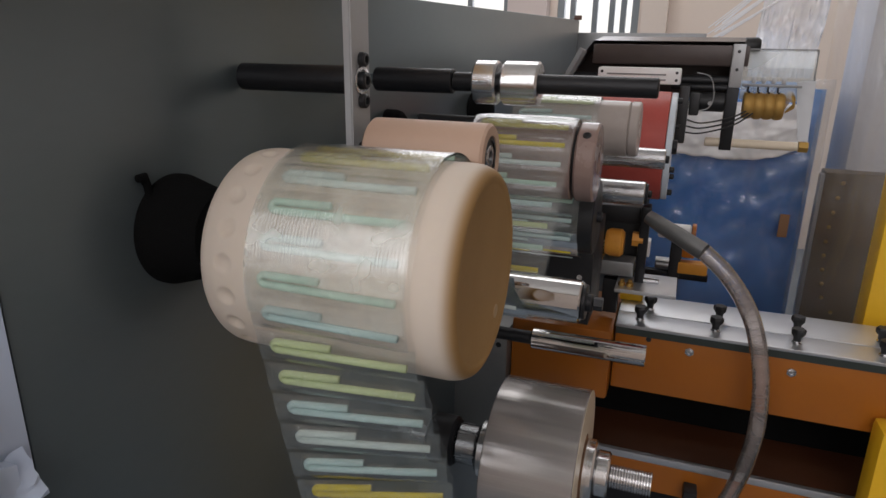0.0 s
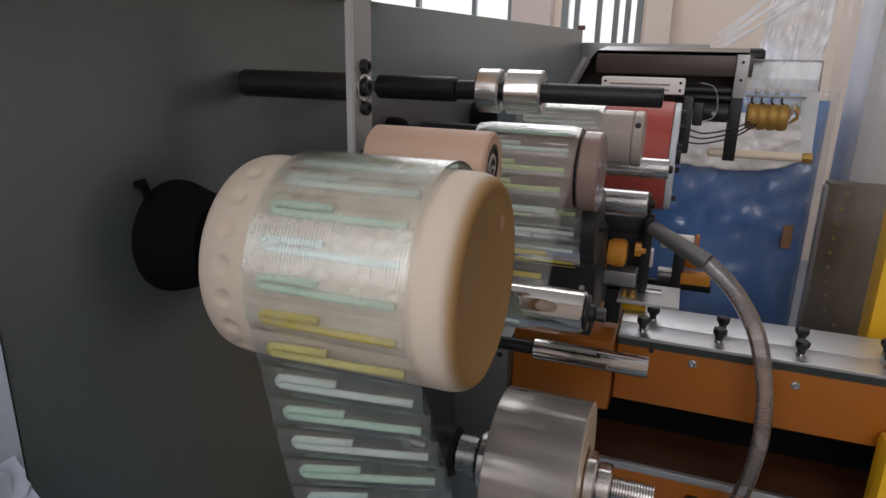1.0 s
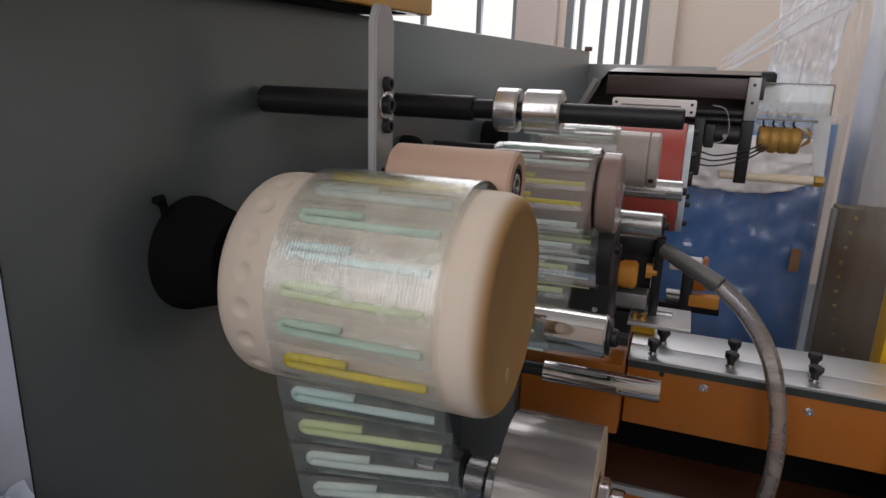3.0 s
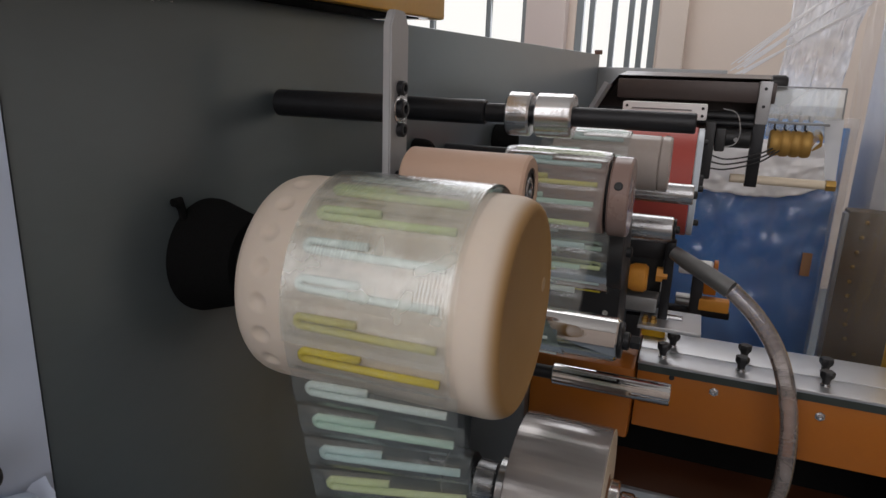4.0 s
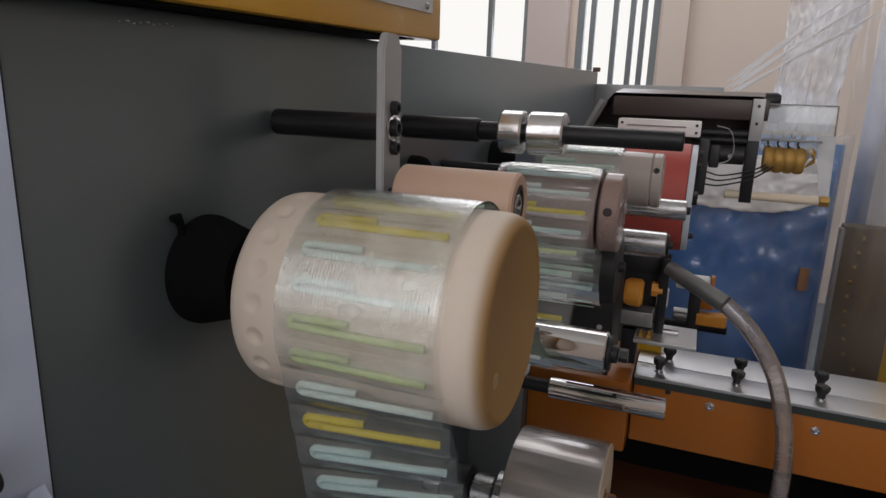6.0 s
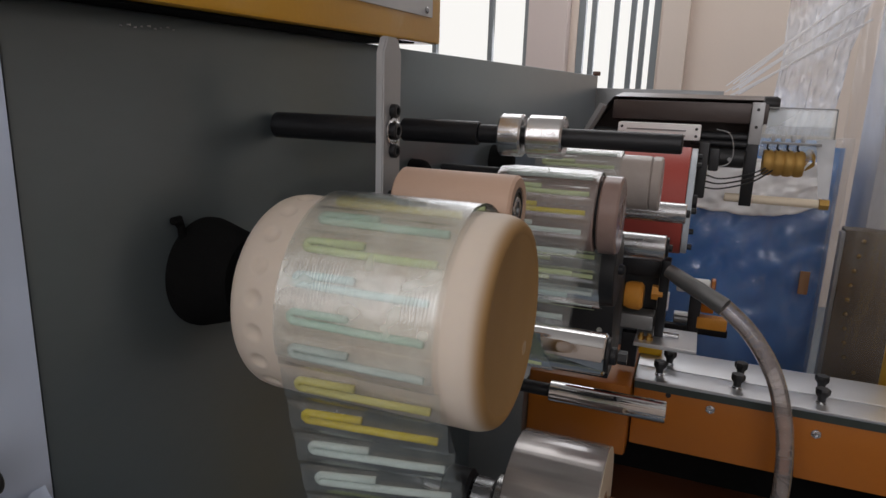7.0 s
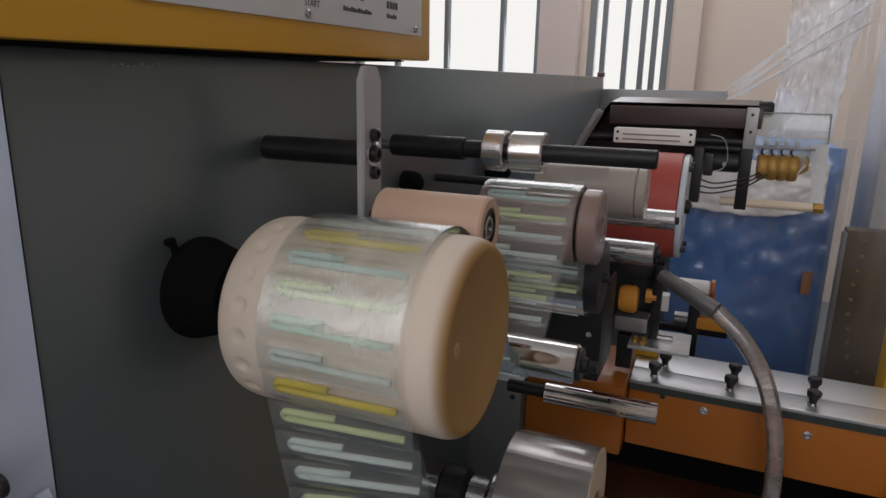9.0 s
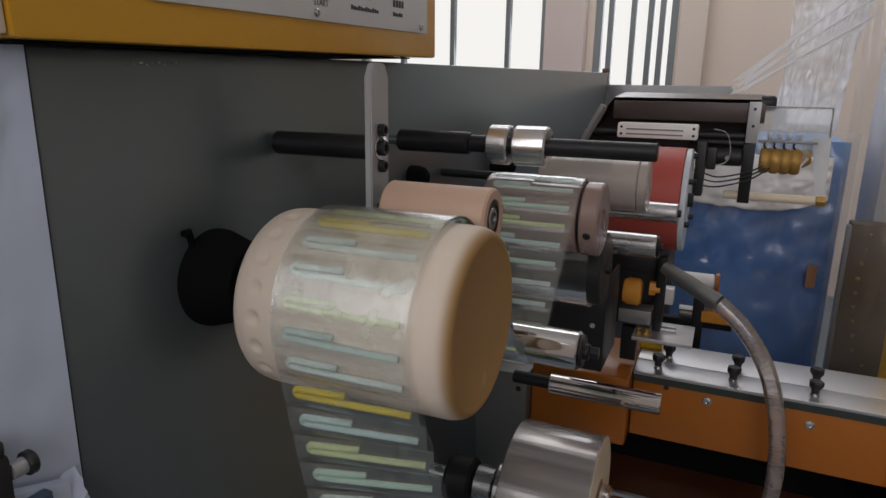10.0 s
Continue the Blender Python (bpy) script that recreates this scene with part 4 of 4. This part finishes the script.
part("hose_fitting", tube_bm(fit_line, [0.0085, 0.0102, 0.0106, 0.0112], 20), GREY, hose, "dark grey hose fitting")

# ---- sensor unit ----
hood = thing("dark_hood", (0.0, 1.01, 1.37), "dark brown steel hood over the feed", "machine hood")
b = bmesh.new()
vs = [b.verts.new(p) for p in ((-0.128, -0.005, 0.003), (0.085, -0.005, 0.003), (0.085, 0.10, 0.010), (-0.128, 0.10, 0.010),
                              (-0.190, -0.005, -0.075), (0.070, -0.005, -0.075), (0.070, 0.10, -0.075), (-0.190, 0.10, -0.075))]
for f in ((0, 1, 2, 3), (7, 6, 5, 4), (1, 5, 6, 2), (3, 7, 4, 0), (2, 6, 7, 3)):
    b.faces.new([vs[i] for i in f])
bmesh.ops.recalc_face_normals(b, faces=b.faces[:])
hs = part("hood_shell", b, HOOD, hood, smooth=False)
part("front_bar", box_bm(-0.128, 0.085, -0.012, -0.006, -0.030, -0.002, 0.002), HOOD, hood)
part("rail", rod(-0.17, 0.075, 0.007), BLACK_STEEL, hood).location = (0, -0.002, -0.050)
part("corner_knob", lathe_bm([(0, 0.011), (0.016, 0.011), (0.020, 0.008)], 24), BLACK, hood).location = (0.078, 0.0, -0.002)
part("slanted_strip", tube_bm([(-0.142, -0.014, -0.010), (-0.176, -0.014, -0.075)], 0.006, 4), LIGHT_GREY, hood, "slanted pale steel strip", smooth=False)

valve = thing("white_valve_block", (-0.055, 0.965, 1.325), "white aluminium valve block with two slots", "valve block")
part("block", box_bm(-0.058, 0.055, -0.012, 0.014, -0.010, 0.012, 0.003), WHITE, valve)
for zz in (0.003, -0.004):
    part("slot", box_bm(-0.045, 0.035, -0.0128, -0.0118, zz - 0.001, zz + 0.001), GREY, valve, smooth=False)
for x, z in ((-0.052, 0.006), (-0.052, -0.004), (0.049, 0.006), (0.049, -0.004)):
    part("screw", lathe_bm([(0, 0.002), (0.0015, 0.0018)], 12, axis="y"), BLACK, valve).location = (x, -0.0135, z)
vent = thing("sensor_clamp", (0.0, 0.965, 1.28), "black sensor clamp with thin cables", "sensor clamp")
part("clamp_body", box_bm(0.0, 0.014, -0.01, 0.02, -0.045, 0.034, 0.003), BLACK, vent)
part("clamp_arm", box_bm(0.0145, 0.028, -0.006, 0.01, -0.006, 0.026, 0.003), BLACK, vent)
for k in range(3):
    pts = smooth_path([(0.012, 0.0, -0.012 - 0.009 * k), (0.035, 0.0, -0.016 - 0.007 * k), (0.075, 0.01, -0.006 - 0.006 * k), (0.105, 0.02, 0.012 - 0.004 * k)], 8)
    part("cable", tube_bm(pts, 0.0012, 6), BLACK, vent)
pts = smooth_path([(0.020, -0.002, 0.052), (0.038, -0.004, 0.046), (0.045, -0.002, 0.022), (0.040, 0.0, 0.005), (0.022, 0.0, -0.001)], 8)
part("cable", tube_bm(pts, 0.0008, 6), LIGHT_GREY, vent)

part("clamp_rod", rod(-0.013, 0.0625, 0.0045), BLACK_STEEL, vent).location = (0, 0.030, 0.031)
part("clamp_barrel", rod(0.0145, 0.0620, 0.0135, 0.002), BLACK, vent).location = (0, 0.030, 0.011)
part("barrel_screw", bolt_bm(0.003, 0.004, "y"), LIGHT_GREY, vent).location = (0.042, 0.0135, 0.010)

unit = thing("sensor_unit", (0.07, 1.0, 1.30), "clear acrylic sensor holder with brass coil", "sensor holder")
part("upper_arm", box_bm(-0.007, 0.009, -0.008, 0.006, 0.012, 0.070, 0.001), LIGHT_GREY, unit, "drilled aluminium arm")
part("lower_arm", box_bm(-0.008, 0.008, -0.006, 0.008, -0.076, 0.0115, 0.001), DARK, unit)
for z in (0.060, 0.036):
    part("arm_hole", lathe_bm([(0, 0.0022), (0.0008, 0.002)], 12, axis="y"), BLACK, unit).location = (0.001, -0.0088, z)
part("rear_sheet", box_bm(0.0095, 0.100, 0.000, 0.003, -0.004, 0.062, 0.0008), ACRYLIC, unit, "clear acrylic sheet")
b = bmesh.new()
wedge = [(0.078, 0.022), (0.101, 0.024), (0.104, -0.058), (0.091, -0.056)]
f0, f1 = [b.verts.new((x, -0.0065, z)) for x, z in wedge], [b.verts.new((x, -0.0035, z)) for x, z in wedge]
b.faces.new(f0)
b.faces.new(f1[::-1])
for i in range(4):
    b.faces.new((f0[i], f1[i], f1[(i + 1) % 4], f0[(i + 1) % 4]))
bmesh.ops.recalc_face_normals(b, faces=b.faces[:])
part("side_leg", b, FROSTED, unit, "frosted white acrylic leg", smooth=False)
part("sheet_edge", box_bm(0.0095, 0.098, -0.001, 0.0045, 0.0625, 0.0645, 0.0004), GREY, unit)
part("rear_edge", tube_bm([(0.0985, 0.001, 0.064), (0.1005, 0.001, 0.0)], 0.0012, 6), GREY, unit)
part("base_rod", rod(-0.028, 0.094, 0.0062), CREAM_ROD, unit, "cream plastic rod").location = (0, 0.002, -0.066)
part("rod_nut", lathe_bm([(0, 0.008), (0.012, 0.008)], 6), BRASS, unit).location = (0.0945, 0.002, -0.066)
part("comb_bar", box_bm(0.010, 0.085, -0.010, -0.004, 0.014, 0.0175, 0.0005), GREY, unit)
for k in range(4):
    part("comb_tooth", box_bm(0.022 + 0.0125 * k, 0.0275 + 0.0125 * k, -0.009, -0.004, 0.018, 0.027, 0.0015), LIGHT_GREY, unit)
    part("hook", tube_bm([(0.019 + 0.0125 * k, -0.008, 0.0138), (0.0185 + 0.0125 * k, -0.010, 0.0085), (0.0215 + 0.0125 * k, -0.010, 0.0055)], 0.0014, 8), BLACK_STEEL, unit)
prof = [(0.0150, 0.010)]
for i in range(4):
    x = 0.0152 + i * 0.0130
    prof += [(x, 0.0163), (x + 0.0015, 0.0176), (x + 0.004, 0.0184), (x + 0.008, 0.0184), (x + 0.0110, 0.0176), (x + 0.0126, 0.0163)]
prof += [(0.0674, 0.010)]
part("brass_coil", lathe_bm(prof, 32), COIL, unit).location = (0, -0.004, -0.012)
for k in range(5):
    a = 0.8 * k
    pts = smooth_path([(0.064, -0.004 + 0.004 * k - 0.01, -0.012 + 0.004 * k - 0.008), (0.074, -0.006 + 0.003 * k, -0.004 + 0.003 * k), (0.080, -0.004, -0.012 + 0.002 * k), (0.070, -0.002, -0.020)], 6)
    part("coil_wire", tube_bm(pts, 0.0009, 6), BRASS, unit)

# ---- wrapped goods behind ----
crate = thing("blue_wrapped_machine", (0.15, 1.45, 1.0), "blue machine cover under crinkled clear stretch film", "wrapped machine")
part("blue_cover", sheet_bm(lambda u, v: (-0.19 + 0.305 * u, 0.003 * noise.noise(Vector((u * 7, v * 16, 2))), -0.6 + 0.89 * v), 50, 60), BLUE, crate)
part("cover_body", box_bm(-0.19, 0.115, 0.012, 0.4, -0.6, 0.285), BLUE, crate, smooth=False)
part("stretch_film", sheet_bm(lambda u, v: (-0.20 + 0.325 * u, -0.022 + 0.006 * noise.noise(Vector((u * 9 + v * 6, v * 22 - u * 5, 7))), -0.6 + 0.91 * v), 70, 80), WRAP, crate)


def white_sheet_point(u, v):
    x = -0.19 + 0.275 * u
    hem = 0.158 - 0.012 * math.sin(u * math.pi * 0.7) + 0.055 * max(0.0, u - 0.62) + 0.05 * max(0.0, u - 0.85) + 0.004 * noise.noise(Vector((u * 9, 0, 2)))
    z = hem + (0.262 - hem) * v
    return (x, -0.034 + 0.007 * noise.noise(Vector((u * 7 - v * 2, v * 4 + u * 3, 5))) + 0.003 * noise.noise(Vector((u * 24, v * 11, 8))), z)


ob = part("white_sheet", sheet_bm(white_sheet_point, 60, 24), WHITE_SHEET, crate, "white plastic sheet with a drooping hem")
sol = ob.modifiers.new("thickness", "SOLIDIFY")
sol.thickness = 0.0012
part("tag", box_bm(0.068, 0.086, -0.034, -0.030, -0.005, 0.043, 0.001), CARTON, crate, "brown paper tag")

brown = thing("brown_wrapped_panel", (0.37, 1.42, 0.95), "brown steel panel with brass rivets under film", "wrapped panel")
part("panel_body", box_bm(-0.085, 0.30, 0.0, 0.05, -0.6, 0.185, 0.004), BROWN_WRAP, brown)
for i in range(12):
    z = 0.165 - 0.030 * i
    r = part("rivet", lathe_bm([(0, 0.0045), (0.002, 0.0035), (0.003, 0.0004)], 12, axis="y"), BRASS, brown)
    r.rotation_euler = (0, 0, math.pi)
    r.location = (-0.052 - 0.010 * math.sin(i * 0.42) + (0.018 * max(0, i - 8)), -0.001, z)
part("edge_strip", box_bm(-0.093, -0.0855, -0.004, 0.02, -0.30, 0.18, 0.001), LIGHT_GREY, brown)

column = thing("wrapped_column", (0.45, 1.40, 1.3), "tall column in cloudy clear stretch film", "wrapped column")
part("column_core", box_bm(-0.130, 0.30, 0.06, 0.25, -0.40, 1.2, 0.03), COLUMN, column)
part("stretch_film", sheet_bm(lambda u, v: (-0.205 + 0.55 * u, -0.02 - 0.04 * math.sin(u * math.pi) + 0.010 * noise.noise(Vector((u * 9, v * 5, 3))) + 0.004 * noise.noise(Vector((u * 34, v * 9, 8))), -0.95 + 2.2 * v), 80, 110), WRAP_THICK, column)

veil = thing("stretch_film_veil", (0.14, 1.46, 1.4), "torn white stretch film drawn into taut strands", "stretch film")
part("veil_sheet", sheet_bm(lambda u, v: (-0.02 + 0.115 * u + 0.03 * v + 0.10 * max(0.0, v - 0.4) * (u - 0.35), 0.02 * noise.noise(Vector((u * 6, v * 5, 1))) + 0.006 * noise.noise(Vector((u * 19, v * 23, 4))), -0.09 + 0.40 * v), 60, 90), VEIL, veil)
for k in range(9):
    x0, z0 = -0.105 + 0.012 * (k % 3), -0.022 + 0.004 * k
    part("strand", tube_bm([(x0, -0.03, z0), (x0 + 0.10, -0.034, z0 + 0.062 + 0.004 * k), (x0 + 0.21, -0.03, z0 + 0.125 + 0.008 * k)], 0.0011 + 0.0005 * (k % 3), 6), WHITE_SHEET, veil)

pillar = tagged(part("wall_pillar", box_bm(-1.29, -1.00, 4.85, 4.995, 0, 4.2, 0.01), PILLAR), "pale pink plastered pillar between the windows", "pillar", kind="structure")

pier = tagged(part("wall_pier", box_bm(-0.34, -0.17, 4.80, 4.995, 0, 4.2, 0.01), WALL), "beige plastered pier beside the window", "pier", kind="structure")

# ---- clamp by the side cover ----
clamp = thing("black_clamp", (-0.245, 0.118, 1.210), "small black clamp with round hand knob by the side cover", "clamp")
part("clamp_body", box_bm(-0.014, 0.003, -0.045, -0.0045, -0.060, 0.0100, 0.003), BLACK, clamp)
part("upper_jaw", lathe_bm([(0, 0.0085), (0.004, 0.0085), (0.0052, 0.0072)], 28, axis="z"), BLACK, clamp).location = (-0.005, -0.012, 0.0102)
part("jaw_point", lathe_bm([(0, 0.0020), (0.005, 0.0016), (0.008, 0.0005)], 12, axis="z"), BLACK, clamp).location = (-0.002, -0.010, 0.0155)
part("knob_stem", lathe_bm([(0, 0.0042), (0.0065, 0.0042)], 24, axis="y"), LIGHT_GREY, clamp, "pale grey knob stem").location = (0.0, -0.0042, 0.0)
part("hand_knob", lathe_bm([(0, 0.0052), (0.0007, 0.0060), (0.0036, 0.0060), (0.0044, 0.0053), (0.0045, 0.0003)], 32, axis="y"), BLACK, clamp).location = (0.0, 0.0024, 0.0)
b = box_bm(-0.012, -0.004, -0.004, 0.026, -0.060, -0.014, 0.0012)
for v in b.verts:
    if v.co.z > -0.03:
        v.co.z -= 0.35 * (v.co.y + 0.004)          # the arm's top edge slopes down
part("clamp_arm", b, PROTECT, clamp, "angled arm in pale blue film")
# dark blue box put in for the arm's shaded underside
part("arm_underside_shade", box_bm(-0.0035, 0.003, -0.004, 0.012, -0.055, -0.019, 0.001), UNDERSIDE_SHADE, clamp, "dark blue piece for the arm's shaded underside")


# ---- what moves ----
def motions():
    ten = [i / 10 for i in range(101)]
    for k, st in STRAW_OBJECTS:
        rows = []
        for t in ten:
            s = S_TOP + (TURN_RATE * t - PITCH * k) * RF
            s = max(0.0, min(STARTS[-1], s))
            rows.append((t, web_matrix(s, -0.0006)))
        walk(st, rows)

    def spin(ob, centre, x, radius, sense):
        rate = math.degrees(TURN_RATE * RF / radius) * sense
        step = 0.1
        while abs(rate) * step * 2 < 80 and step < 0.5:
            step *= 2
        n = int(math.ceil(10 / step))
        walk(ob, [(min(10.0, i * step), pose(x, *centre, rate * min(10.0, i * step))) for i in range(n + 1)])

    spin(drum, BIG, -0.14, RF, 1)
    spin(tan, TANR, -0.13, TR, -1)
    spin(feed, FRL, -0.1, FR + 0.0008, 1)
    spin(chrome, CHR, -0.1, CR + 0.0008, -1)
    spin(clear, CLR, -0.085, LR + 0.0008, 1)
    spin(idler, IDL, -0.11, IR, -1)
    spin(red, RED_C, -0.05, RR, 1)


motions()
